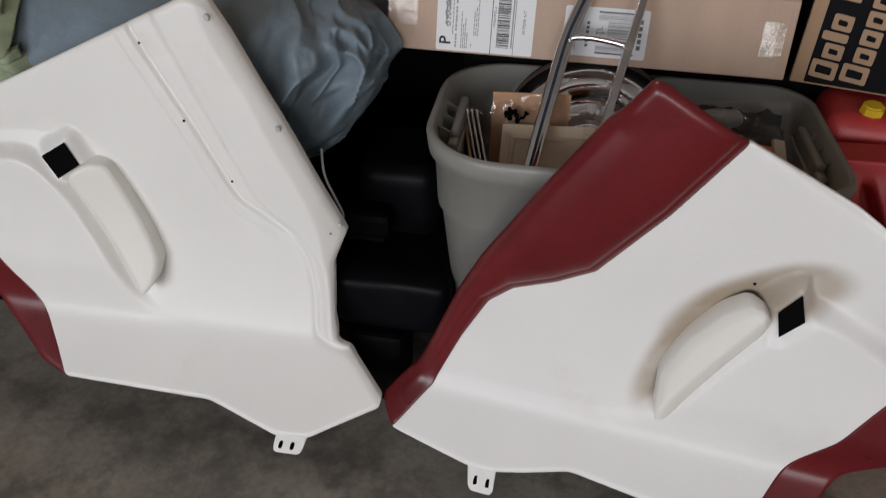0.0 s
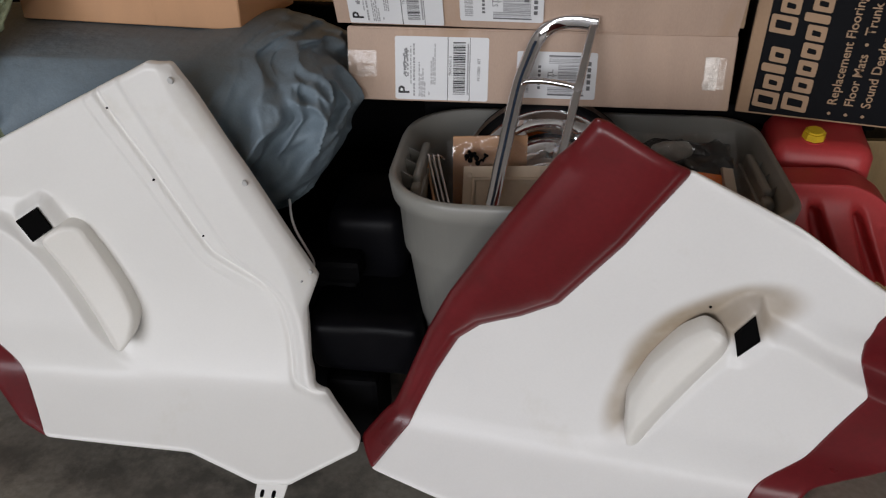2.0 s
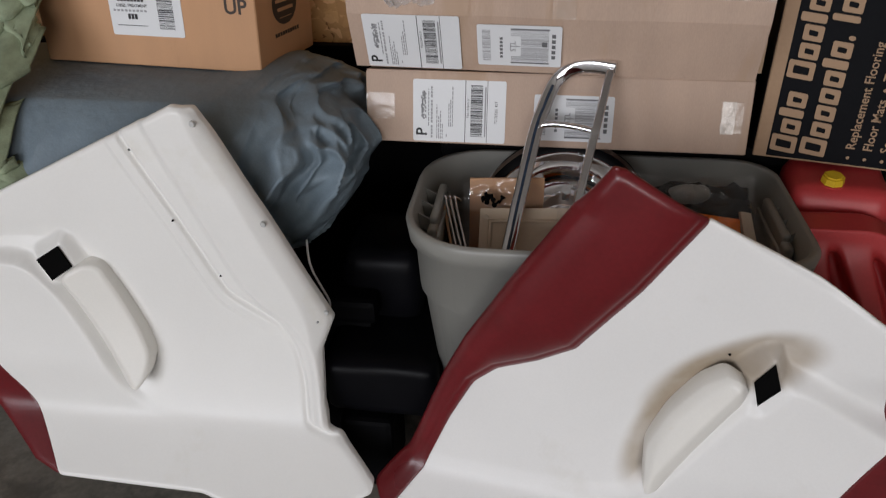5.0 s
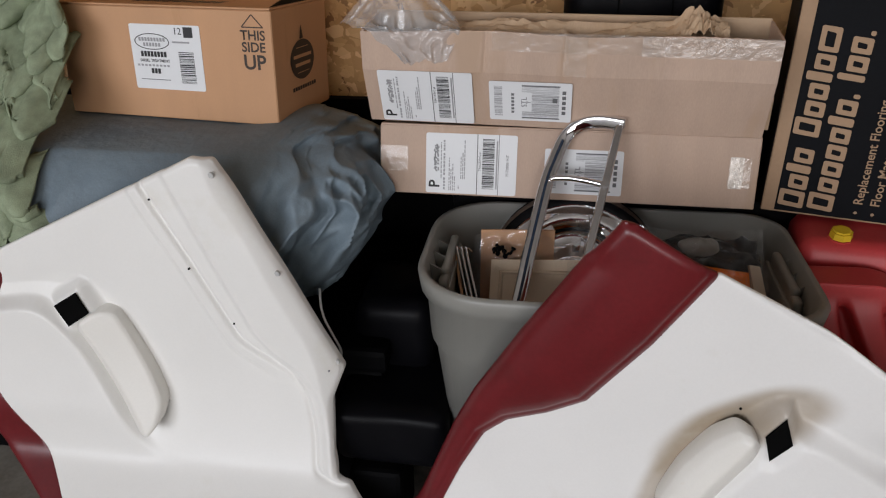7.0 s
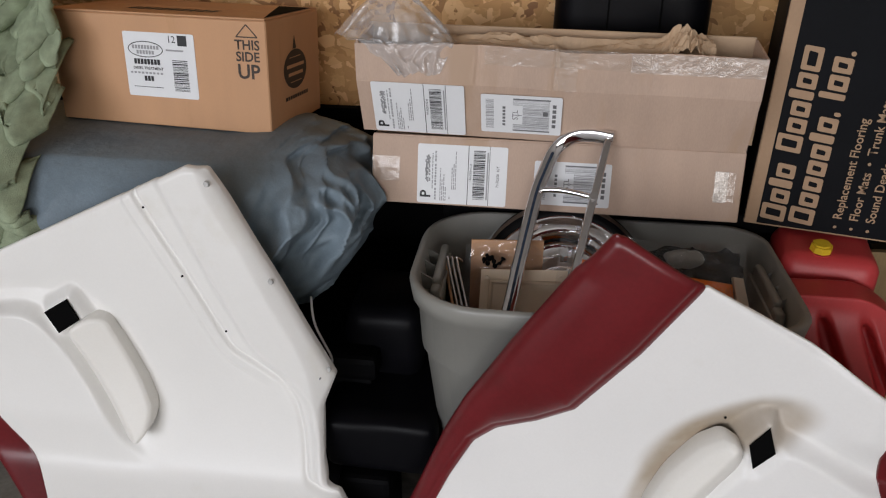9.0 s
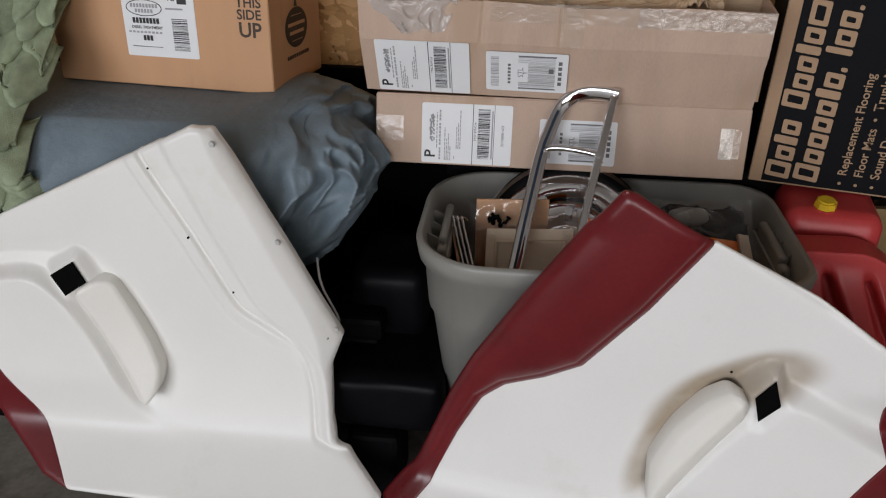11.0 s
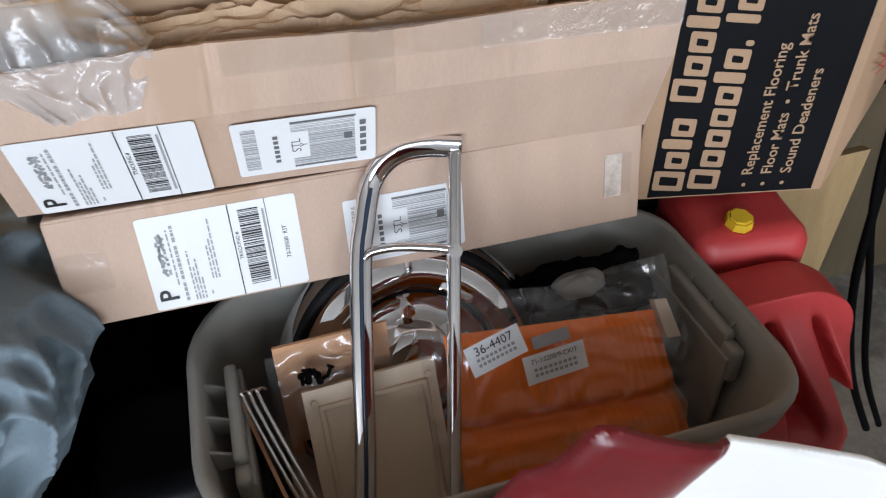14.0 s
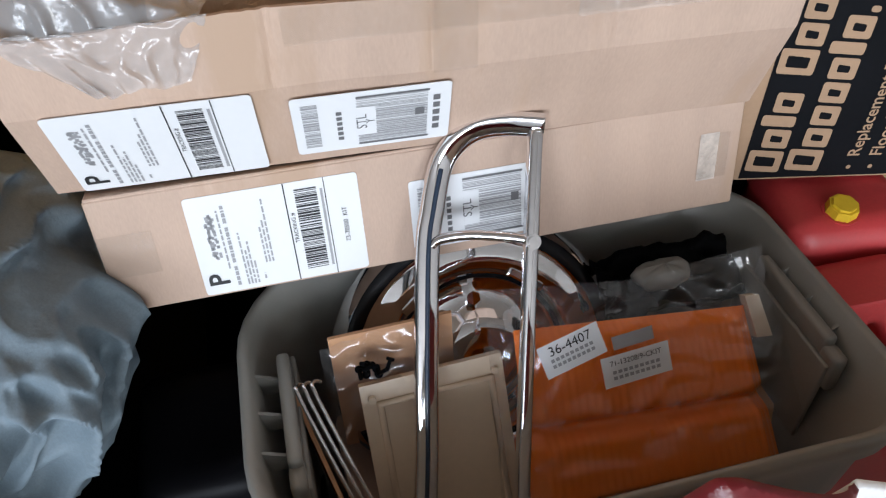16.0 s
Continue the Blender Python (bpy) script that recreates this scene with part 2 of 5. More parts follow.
BRIGHTTAPE = film_material("wrinkled_tape", (0.98, 0.97, 0.95), 0.12, 0.25, 0.6, 55)
RIVET = mat("rivet_grey", (0.45, 0.45, 0.44), 0.4)
WHITEWIRE = mat("white_cord", (0.7, 0.7, 0.68), 0.6)
GREENP = mat("green_plastic", (0.02, 0.25, 0.08), 0.4)


# ---- mesh helpers ----
def mesh_ob(name, bm, material, smooth=False):
    me = bpy.data.meshes.new(name)
    bmesh.ops.recalc_face_normals(bm, faces=bm.faces)
    bm.to_mesh(me)
    bm.free()
    me.materials.append(material)
    if smooth:
        me.shade_smooth()
    return new(name, me)


def part(name, bm, material, parent, label="", smooth=False):
    ob = mesh_ob(name, bm, material, smooth)
    ob.parent = parent
    if label:
        ob["label"] = label
    return ob


def thing(name, m, label, category, group="", kind=""):
    ob = new(name)
    ob.matrix_world = m
    return tagged(ob, label, category, group, kind)


def box(x0, x1, y0, y1, z0, z1, bevel=0.0, seg=2, into=None):
    bm = into or bmesh.new()
    made = bmesh.ops.create_cube(bm, size=1)["verts"]
    for v in made:
        v.co = Vector(((x0 + x1) / 2 + v.co.x * (x1 - x0), (y0 + y1) / 2 + v.co.y * (y1 - y0), (z0 + z1) / 2 + v.co.z * (z1 - z0)))
    if bevel:
        es = {e for v in made for e in v.link_edges}
        bmesh.ops.bevel(bm, geom=list(es), offset=bevel, segments=seg, affect="EDGES", profile=0.6)
    return bm


def cyl(r, h, m=None, seg=24, r2=None, into=None, bevel=0.0):
    """A cylinder on z from 0 to h, placed by m."""
    bm = into or bmesh.new()
    made = bmesh.ops.create_cone(bm, cap_ends=True, segments=seg, radius1=r, radius2=r if r2 is None else r2, depth=h)["verts"]
    bmesh.ops.translate(bm, vec=(0, 0, h / 2), verts=made)
    if bevel:
        es = [e for e in {e for v in made for e in v.link_edges} if abs(e.verts[0].co.z - e.verts[1].co.z) < 1e-6]
        made = list({v for f in bmesh.ops.bevel(bm, geom=es, offset=bevel, segments=2, affect="EDGES")["faces"] for v in f.verts} | {v for v in made if v.is_valid})
    if m:
        bmesh.ops.transform(bm, matrix=m, verts=made)
    return bm


def inside_distance(poly, u, v):
    """Signed distance to a polygon's outline, positive inside."""
    p = np.array(poly, float)
    q = np.roll(p, -1, 0)
    best = np.full(u.shape, 1e9)
    odd = np.zeros(u.shape, bool)
    for (ax, ay), (bx, by) in zip(p, q):
        dx, dy = bx - ax, by - ay
        t = np.clip(((u - ax) * dx + (v - ay) * dy) / (dx * dx + dy * dy + 1e-12), 0, 1)
        best = np.minimum(best, np.hypot(u - ax - t * dx, v - ay - t * dy))
        if abs(dy) > 1e-9:
            odd ^= ((ay > v) != (by > v)) & (u < ax + (v - ay) / dy * dx)
    return np.where(odd, best, -best)


def line_distance(line, u, v):
    best = np.full(u.shape, 1e9)
    for (ax, ay), (bx, by) in zip(line, line[1:]):
        dx, dy = bx - ax, by - ay
        t = np.clip(((u - ax) * dx + (v - ay) * dy) / (dx * dx + dy * dy), 0, 1)
        best = np.minimum(best, np.hypot(u - ax - t * dx, v - ay - t * dy))
    return best


def step(x):
    x = np.clip(x, 0, 1)
    return x * x * (3 - 2 * x)


def soften(poly, r=0.01, n=4):
    """Rounds a polygon's corners."""
    out = []
    k = len(poly)
    for i in range(k):
        a, b, c = Vector(poly[i - 1]), Vector(poly[i]), Vector(poly[(i + 1) % k])
        ra, rc = min(r, (a - b).length * 0.45), min(r, (c - b).length * 0.45)
        p, q = b + (a - b).normalized() * ra, b + (c - b).normalized() * rc
        for j in range(n + 1):
            t = j / n
            out.append(tuple((p * (1 - t) ** 2 + b * 2 * t * (1 - t) + q * t * t)))
    return out


def moulded(poly, surface, cell, skirt):
    """A moulded sheet over the outline poly in the plan (u, v): surface(u, v) is its y; the rim turns back by skirt."""
    p = np.array(poly)
    lo, hi = p.min(0) - cell * 1.5, p.max(0) + cell * 1.5
    us, vs = np.arange(lo[0], hi[0], cell), np.arange(lo[1], hi[1], cell)
    gu, gv = np.meshgrid(us, vs, indexing="ij")
    d = inside_distance(poly, gu, gv)
    d[np.abs(d) < cell * 0.02] = cell * 0.02
    verts, index, faces = [], {}, []

    def corner(i, j):
        if (i, j) not in index:
            index[i, j] = len(verts)
            verts.append((gu[i, j], gv[i, j]))
        return index[i, j]

    def cut(a, b):
        key = (min(a, b), max(a, b))
        if key not in index:
            t = d[a] / (d[a] - d[b])
            index[key] = len(verts)
            verts.append((gu[a] + t * (gu[b] - gu[a]), gv[a] + t * (gv[b] - gv[a])))
        return index[key]

    ni, nj = d.shape
    for i in range(ni - 1):
        for j in range(nj - 1):
            ring = [(i, j), (i + 1, j), (i + 1, j + 1), (i, j + 1)]
            f = []
            for a, b in zip(ring, ring[1:] + ring[:1]):
                if d[a] > 0:
                    f.append(corner(*a))
                if (d[a] > 0) != (d[b] > 0):
                    f.append(cut(a, b))
            if len(f) > 2:
                faces.append(f)
    w = np.array(verts)
    y = surface(w[:, 0], w[:, 1])
    bm = bmesh.new()
    bv = [bm.verts.new((w[i, 0], y[i], w[i, 1])) for i in range(len(w))]
    for f in faces:
        try:
            bm.faces.new([bv[i] for i in f])
        except ValueError:
            pass
    if skirt:
        rim = [e for e in bm.edges if len(e.link_faces) == 1]
        ex = bmesh.ops.extrude_edge_only(bm, edges=rim)["geom"]
        bmesh.ops.translate(bm, vec=(0, skirt, 0), verts=[g for g in ex if isinstance(g, bmesh.types.BMVert)])
    return bm


def text_bm(body, size, m, bold=0.0):
    """Flat lettering as a mesh, centred on its place."""
    cu = bpy.data.curves.new("lettering", "FONT")
    cu.body, cu.size, cu.align_x, cu.align_y, cu.resolution_u = body, size, "CENTER", "CENTER", 3
    cu.offset = bold * size
    ob = new("lettering", cu)
    bpy.context.view_layer.update()
    me = bpy.data.meshes.new_from_object(ob.evaluated_get(bpy.context.evaluated_depsgraph_get()))
    bm = bmesh.new()
    bm.from_mesh(me)
    bmesh.ops.transform(bm, matrix=m, verts=bm.verts)
    bpy.data.objects.remove(ob)
    bpy.data.meshes.remove(me)
    bpy.data.curves.remove(cu)
    return bm


def tube(points, r, seg=10, closed=False, flat=1.0, square=1.0):
    """A round bar along a path of points."""
    bm = bmesh.new()
    pts = [Vector(p) for p in points]
    k = len(pts)
    rings = []
    for i, p in enumerate(pts):
        a = pts[i - 1] if i or closed else pts[0]
        b = pts[(i + 1) % k] if i < k - 1 or closed else pts[-1]
        t = (b - a).normalized()
        s = t.cross(Vector((0, 1, 0)))
        s = s.normalized() if s.length > 1e-4 else Vector((1, 0, 0))
        q = s.cross(t)
        ring = []
        for j in range(seg):
            c, d = math.cos(2 * math.pi * j / seg), math.sin(2 * math.pi * j / seg)
            c, d = math.copysign(abs(c) ** square, c), math.copysign(abs(d) ** square, d)
            ring.append(bm.verts.new(p + s * r * c + q * r * flat * d))
        rings.append(ring)
    for i in range(k if closed else k - 1):
        a, b = rings[i], rings[(i + 1) % k]
        for j in range(seg):
            bm.faces.new((a[j], a[(j + 1) % seg], b[(j + 1) % seg], b[j]))
    if not closed:
        bm.faces.new(rings[0])
        bm.faces.new(rings[-1])
    return bm


def smooth_path(points, n=6):
    out = []
    pts = [Vector(p) for p in points]
    for i in range(len(pts) - 1):
        p0, p1, p2, p3 = pts[max(i - 1, 0)], pts[i], pts[i + 1], pts[min(i + 2, len(pts) - 1)]
        for j in range(n):
            t = j / n
            out.append(0.5 * (2 * p1 + (p2 - p0) * t + (2 * p0 - 5 * p1 + 4 * p2 - p3) * t * t + (3 * p1 - p0 - 3 * p2 + p3) * t ** 3))
    return out + [pts[-1]]


def slab(pts, t):
    """A flat board through four corners with thickness t."""
    bm = bmesh.new()
    f = bm.faces.new([bm.verts.new(p) for p in pts])
    f.normal_update()
    n = f.normal * t
    ex = bmesh.ops.extrude_face_region(bm, geom=[f])["geom"]
    bmesh.ops.translate(bm, vec=-n, verts=[g for g in ex if isinstance(g, bmesh.types.BMVert)])
    return bm


def sheet(nu, nv, place):
    """A grid of nu by nv cells; place(s, t) gives each corner."""
    bm = bmesh.new()
    g = [[bm.verts.new(place(i / nu, j / nv)) for j in range(nv + 1)] for i in range(nu + 1)]
    for i in range(nu):
        for j in range(nv):
            bm.faces.new((g[i][j], g[i + 1][j], g[i + 1][j + 1], g[i][j + 1]))
    return bm


def thicken(ob, t):
    s = ob.modifiers.new("thickness", "SOLIDIFY")
    s.thickness = t
    return ob


# ---- the garage ----
def structure(name, bm, material, label, category):
    return tagged(mesh_ob(name, bm, material), label, category, kind="structure")


structure("floor", box(-7.2, 3.4, -5.6, 2.0, FLOOR - 0.12, FLOOR), CONCRETE, "stained grey concrete garage floor", "floor")
# unseen ground, added as a bright surface for the chrome to mirror
structure("ground", box(-60, 60, -120, -5.6, FLOOR - 0.15, FLOOR - 0.01), mat("driveway", (0.3, 0.29, 0.28), 0.8, vary=0.15, scale=0.8, fine=60), "unseen pale ground outside the garage, added to bounce light", "driveway")
structure("wall_north", box(-7.2, 3.4, 1.655, 1.8, FLOOR, 2.8), OSB, "bare oriented strand board garage wall", "wall")
structure("wall_east", box(3.3, 3.45, -5.6, 1.655, FLOOR, 2.8), WALLPAINT, "plain painted garage side wall", "wall")
structure("wall_west", box(-7.25, -7.1, -5.6, 1.655, FLOOR, 2.8), WALLPAINT, "plain painted garage side wall", "wall")
# unseen wall, its openings placed to set how much light enters
south = [(-7.1, -5.2, FLOOR, 2.8), (-0.2, 0.2, FLOOR, 2.8), (2.6, 3.3, FLOOR, 2.8), (-5.2, -0.2, 2.75, 2.8), (0.2, 2.6, 2.3, 2.8)]
wall = bmesh.new()
for x0, x1, z0, z1 in south:
    box(x0, x1, -5.75, -5.6, z0, z1, into=wall)
structure("wall_south", wall, WALLPAINT, "unseen front wall with two openings, added to shape the light", "wall")
structure("ceiling", box(-7.2, 3.4, -5.75, 1.8, 2.8, 2.9), WALLPAINT, "plain painted garage ceiling", "ceiling")
structure("trim", box(-3.1, 0.96, 1.625, 1.654, FLOOR, 0.685, 0.004), BLACKP, "black skirting board along the strand board wall", "skirting board")
# dark strip laid over the lower wall to paint its shade here
structure("wall_shade", box(0.962, 3.29, 1.628, 1.654, FLOOR, 0.9, 0.004), mat("shaded_wall", (0.075, 0.055, 0.028), 0.75, vary=0.3, scale=5, fine=90, stretch=(6, 6, 1)), "dark brown strip painting the shade on the lower wall", "skirting board")


# ---- moulded interior panels ----
def soft_ramp(x):
    """x where it is positive, with a rounded bend at nought."""
    return 0.5 * (x + np.sqrt(x * x + 0.00012))


def rim_roll(s, r):
    x = np.clip(1 - s / r, 0, 1)
    return 0.6 * r * x * x


def screw_bm(at, r, h):
    m = Matrix.Translation(at) @ Euler((radians(90), 0, 0)).to_matrix().to_4x4()
    return cyl(r, h, m, 12, r * 0.75)


def tab_part(parent, pts, surface):
    poly = soften(pts, 0.008)
    bm = moulded(poly, lambda u, v: surface(u, np.full_like(u, pts[0][1])) + 0.012 - 0.9 * (pts[0][1] - v), 0.004, 0.0)
    ob = part("mounting_tab", bm, WHITE, parent, "white steel tab with two slots", True)
    thicken(ob, 0.003)
    return ob


PIVOT = Vector((0.32, 0.06, 1.1))  # the right panel leans out towards this point


def right_panel():
    """Side panel with a maroon upper band and a maroon lower corner."""
    th = thing("trim_panel", pose(0, 0, 0), "white moulded vehicle side panel with maroon band, leaning on a bin", "trim panel", "pair of trim panels")
    band = [(0.527, 0.666), (0.457, 0.546), (0.375, 0.43), (0.32, 0.397), (0.259, 0.371), (0.223, 0.339), (0.185, 0.267), (0.143, 0.171), (0.083, 0.11)]
    top = [(0.399, 0.735), (0.415, 0.732), (0.523, 0.672)]
    left = [(0.059, 0.134), (0.113, 0.189), (0.12, 0.204), (0.174, 0.346), (0.207, 0.418), (0.275, 0.539), (0.356, 0.671)]
    border = [(0.802, 0.522), (0.786, 0.485), (0.784, 0.446), (0.804, 0.364), (0.743, 0.246), (0.655, 0.12), (0.635, 0.094)]
    bottom = [(0.49, 0.101), (0.379, 0.11), (0.307, 0.096), (0.255, 0.088), (0.212, 0.089)]
    outer = [(0.69, 0.08), (0.77, 0.187), (0.865, 0.26), (0.93, 0.37), (0.88, 0.475)]
    whole = soften(left + top + [(0.671, 0.595), (0.802, 0.526)] + outer[::-1] + [(0.635, 0.091)] + bottom + [(0.083, 0.105)], 0.012)
    sq = [(0.616, 0.436), (0.637, 0.472), (0.651, 0.432), (0.627, 0.398)]
    raised = [(0.0, 0.0), (0.0, 0.165), (0.143, 0.168), (0.376, 0.17), (0.465, 0.18), (0.506, 0.212), (0.56, 0.305), (0.62, 0.395), (0.668, 0.44), (0.805, 0.37), (1.1, 0.30), (1.1, 0.0)]
    pocket = [(0.69, 0.51), (0.655, 0.525), (0.544, 0.478), (0.478, 0.37), (0.458, 0.284), (0.46, 0.225), (0.50, 0.195), (0.565, 0.29), (0.628, 0.385), (0.668, 0.43), (0.70, 0.44)]
    pocket = soften(pocket, 0.05, 5)
    raised = soften(raised, 0.04, 5)
    redpoly = soften(left + top[:2] + band, 0.004)

    def surface(u, v, red=False):
        y = 0.975 - 0.15 * (u - 0.37) - 0.6 * np.maximum(0, 0.45 - v) ** 2 - 0.67 * soft_ramp(0.175 - v)
        y = y - 0.026 * step(inside_distance(raised, u, v) / 0.035 + 0.8) * step((v - 0.16) / 0.11)
        y = y + 0.02 * step(inside_distance(pocket, u, v) / 0.07)
        y = y - 0.022 * step((u - 0.675) / 0.09) * step((v - 0.40) / 0.08)
        d = inside_distance(sq, u, v)
        y = y + (0.955 - 0.15 * (u - 0.37) - y) * step(1 + d / 0.022)
        s = inside_distance(whole, u, v)
        if red:
            y = 0.971 - 0.15 * (u - 0.37) - 0.6 * np.maximum(0, 0.45 - v) ** 2 - 0.67 * soft_ramp(0.175 - v)
            ld = line_distance(band, u, v)
            y = y - (0.027 * (1 - np.exp(-ld / 0.03)) - 0.0018 * np.exp(-(((ld - 0.013) / 0.003) ** 2))) * step((v - 0.12) / 0.15)
            return y + rim_roll(s, 0.014) + 0.014 * np.clip(1 - line_distance(left, u, v) / 0.045, 0, 1) ** 2
        return y + rim_roll(s, 0.008)

    low = soften([(u - 0.003, v + 0.001) for u, v in border] + outer, 0.004)
    white = soften(band[::-1] + [(0.671, 0.599)] + border + bottom, 0.003)
    part("panel_face", moulded(white, surface, 0.003, 0.006), PATCHYWHITE, th, "smooth white moulded plastic face", True)
    part("upper_band", moulded(redpoly, lambda u, v: surface(u, v, True), 0.003, 0.006), MAROON, th, "maroon painted rolled band", True)
    part("lower_corner", moulded(low, lambda u, v: surface(u, v) - 0.003, 0.0025, 0.02), MAROON, th, "maroon painted lower corner", True)
    grip = soften([(0.489, 0.235), (0.489, 0.293), (0.516, 0.355), (0.555, 0.415), (0.583, 0.443), (0.606, 0.434), (0.614, 0.414), (0.614, 0.389), (0.513, 0.212), (0.494, 0.212)], 0.011)
    lower_edge = [(0.496, 0.185), (0.513, 0.214), (0.614, 0.389), (0.635, 0.43)]

    def gripface(u, v):
        d = line_distance(lower_edge, u, v)
        y = 0.975 - 0.15 * (u - 0.37) - 0.6 * np.maximum(0, 0.45 - v) ** 2 - 0.042
        y = y + 0.026 * np.clip(1 - d / 0.034, 0, 1) ** 1.2 + 0.55 * soft_ramp(d - 0.034)
        return y + rim_roll(inside_distance(grip, u, v), 0.012)

    part("armrest_pull", moulded(grip, gripface, 0.0025, 0.03), CREAM, th, "cream rounded pull handle", True)
    part("switch_opening", slab([(u, 0.9525 - 0.15 * (u - 0.37), v) for u, v in sq[::-1]], -0.004), BLACK, th, "square black switch opening")
    for u, v in ((0.588, 0.452), (0.42, 0.512), (0.49, 0.62), (0.305, 0.40), (0.452, 0.577)):
        y = float(surface(np.array([u]), np.array([v]))[0])
        part("screw", screw_bm((u, y + 0.001, v), 0.0024, 0.003), BLACKP, th)
    tab_part(th, [(0.214, 0.102), (0.265, 0.1), (0.262, 0.055), (0.222, 0.055)], surface)
    for u in (0.232, 0.252):
        y = float(surface(np.array([u]), np.array([0.102]))[0]) + 0.012 - 0.9 * 0.024 - 0.0045
        slot = moulded(soften([(u - 0.004, 0.065), (u + 0.003, 0.065), (u + 0.005, 0.076), (u - 0.002, 0.076)], 0.003), lambda a, b: y + 0.9 * (b - 0.078), 0.002, 0.0)
        part("slot", slot, BLACK, th)
    for ob in th.children:
        for vert in ob.data.vertices:
            vert.co = PIVOT + (vert.co - PIVOT) * (1 - 0.045 * max(0.0, vert.co.z - 0.1))
    return th


def left_panel():
    """The mirrored side panel, all white but for its lower corner."""
    th = thing("trim_panel", pose(0, 0, 0), "white moulded vehicle side panel with grooved edge, leaning on a grey bag", "trim panel", "pair of trim panels")
    border = [(-0.497, 0.12), (-0.60, 0.262), (-0.668, 0.37), (-0.645, 0.455), (-0.617, 0.489), (-0.598, 0.535), (-0.606, 0.574)]
    outer = [(-0.70, 0.545), (-0.74, 0.42), (-0.71, 0.29), (-0.64, 0.20), (-0.55, 0.135)]
    right = [(-0.326, 0.709), (-0.221, 0.761), (-0.191, 0.757), (-0.112, 0.595), (-0.029, 0.416), (-0.018, 0.391), (-0.036, 0.342), (-0.033, 0.253), (-0.025, 0.213), (0.06, 0.142), (0.058, 0.131), (-0.053, 0.087), (-0.112, 0.085), (-0.234, 0.114), (-0.356, 0.116)]
    whole = soften(right + [(-0.497, 0.118)] + outer[::-1] + [(-0.606, 0.578)], 0.01)
    white = soften(border + right, 0.004)
    sq = [(-0.497, 0.495), (-0.454, 0.522), (-0.439, 0.484), (-0.48, 0.456)]
    raised = [(-1.0, 0.0), (-1.0, 0.47), (-0.625, 0.48), (-0.53, 0.497), (-0.478, 0.434), (-0.393, 0.265), (-0.372, 0.232), (-0.326, 0.208), (-0.223, 0.203), (-0.06, 0.208), (0.2, 0.208), (0.2, 0.0)]
    pocket = [(-0.66, 0.54), (-0.553, 0.56), (-0.478, 0.57), (-0.425, 0.55), (-0.36, 0.46), (-0.31, 0.33), (-0.315, 0.25), (-0.36, 0.225), (-0.39, 0.265), (-0.475, 0.434), (-0.52, 0.49), (-0.62, 0.475)]
    crease = [(-0.32, 0.722), (-0.306, 0.688), (-0.252, 0.578), (-0.203, 0.468), (-0.188, 0.438), (-0.15, 0.413), (-0.108, 0.383), (-0.083, 0.343), (-0.07, 0.287), (-0.064, 0.209)]
    strip = soften([(-0.345, 0.77)] + crease + [(0.2, 0.15), (0.2, 0.9), (-0.3, 0.9)], 0.015)
    shoulder = soften([(-0.295, 0.765), (-0.278, 0.728), (-0.232, 0.611), (-0.207, 0.549), (-0.165, 0.45), (-0.14, 0.418), (-0.095, 0.385), (-0.066, 0.343), (-0.056, 0.287), (-0.05, 0.205), (0.2, 0.15), (0.2, 0.9), (-0.3, 0.9)], 0.02)
    flange = soften([(-0.218, 0.80), (-0.206, 0.755), (-0.192, 0.70), (-0.151, 0.624), (-0.118, 0.542), (-0.075, 0.452), (-0.058, 0.40), (-0.052, 0.36), (-0.046, 0.30), (-0.04, 0.213), (0.2, 0.15), (0.2, 0.9), (-0.2, 0.9)], 0.02)
    pocket = soften(pocket, 0.05, 5)
    raised = soften(raised, 0.04, 5)

    def surface(u, v):
        y = 1.045 - 0.9 * np.maximum(0, 0.45 - v) ** 2 - 0.45 * soft_ramp(0.21 - v)
        y = y - 0.027 * step(inside_distance(raised, u, v) / 0.022 + 0.55) * step((v - 0.19) / 0.12) * (1 - 0.85 * step((u + 0.41) / 0.16))
        y = y + 0.014 * step(inside_distance(pocket, u, v) / 0.075)
        sd = inside_distance(strip, u, v)
        y = y - 0.0045 * step((sd + 0.03) / 0.01) * (1 - step((sd + 0.006) / 0.006)) * step((v - 0.36) / 0.05)
        y = y + 0.004 * np.exp(-((sd / 0.005) ** 2)) - 0.003 * step(sd / 0.008)
        y = y - 0.013 * step((inside_distance(shoulder, u, v) + 0.004) / 0.022)
        fd = inside_distance(flange, u, v)
        y = y + 0.65 * np.minimum(0.5 * (fd + np.sqrt(fd * fd + 0.00001)), 0.04)
        d = inside_distance(sq, u, v)
        y = y + (1.027 - y) * step(1 + d / 0.022)
        s = inside_distance(whole, u, v)
        return y + rim_roll(s, 0.009)

    part("panel_face", moulded(white, surface, 0.0025, 0.012), WHITE, th, "smooth glossy white moulded plastic face", True)
    part("lower_corner", moulded(soften(border[::-1] + outer[::-1][:1] + outer[::-1][1:], 0.004), surface, 0.006, 0.03), MAROON, th, "maroon painted lower corner", True)
    grip = soften([(-0.47, 0.45), (-0.448, 0.478), (-0.418, 0.492), (-0.394, 0.488), (-0.367, 0.424), (-0.343, 0.368), (-0.329, 0.325), (-0.337, 0.288), (-0.356, 0.267), (-0.377, 0.268)], 0.012)
    lower_edge = [(-0.48, 0.475), (-0.47, 0.45), (-0.377, 0.268), (-0.36, 0.235)]

    def gripface(u, v):
        d = line_distance(lower_edge, u, v)
        y = 1.045 - 1.1 * np.maximum(0, 0.45 - v) ** 2 - 0.04
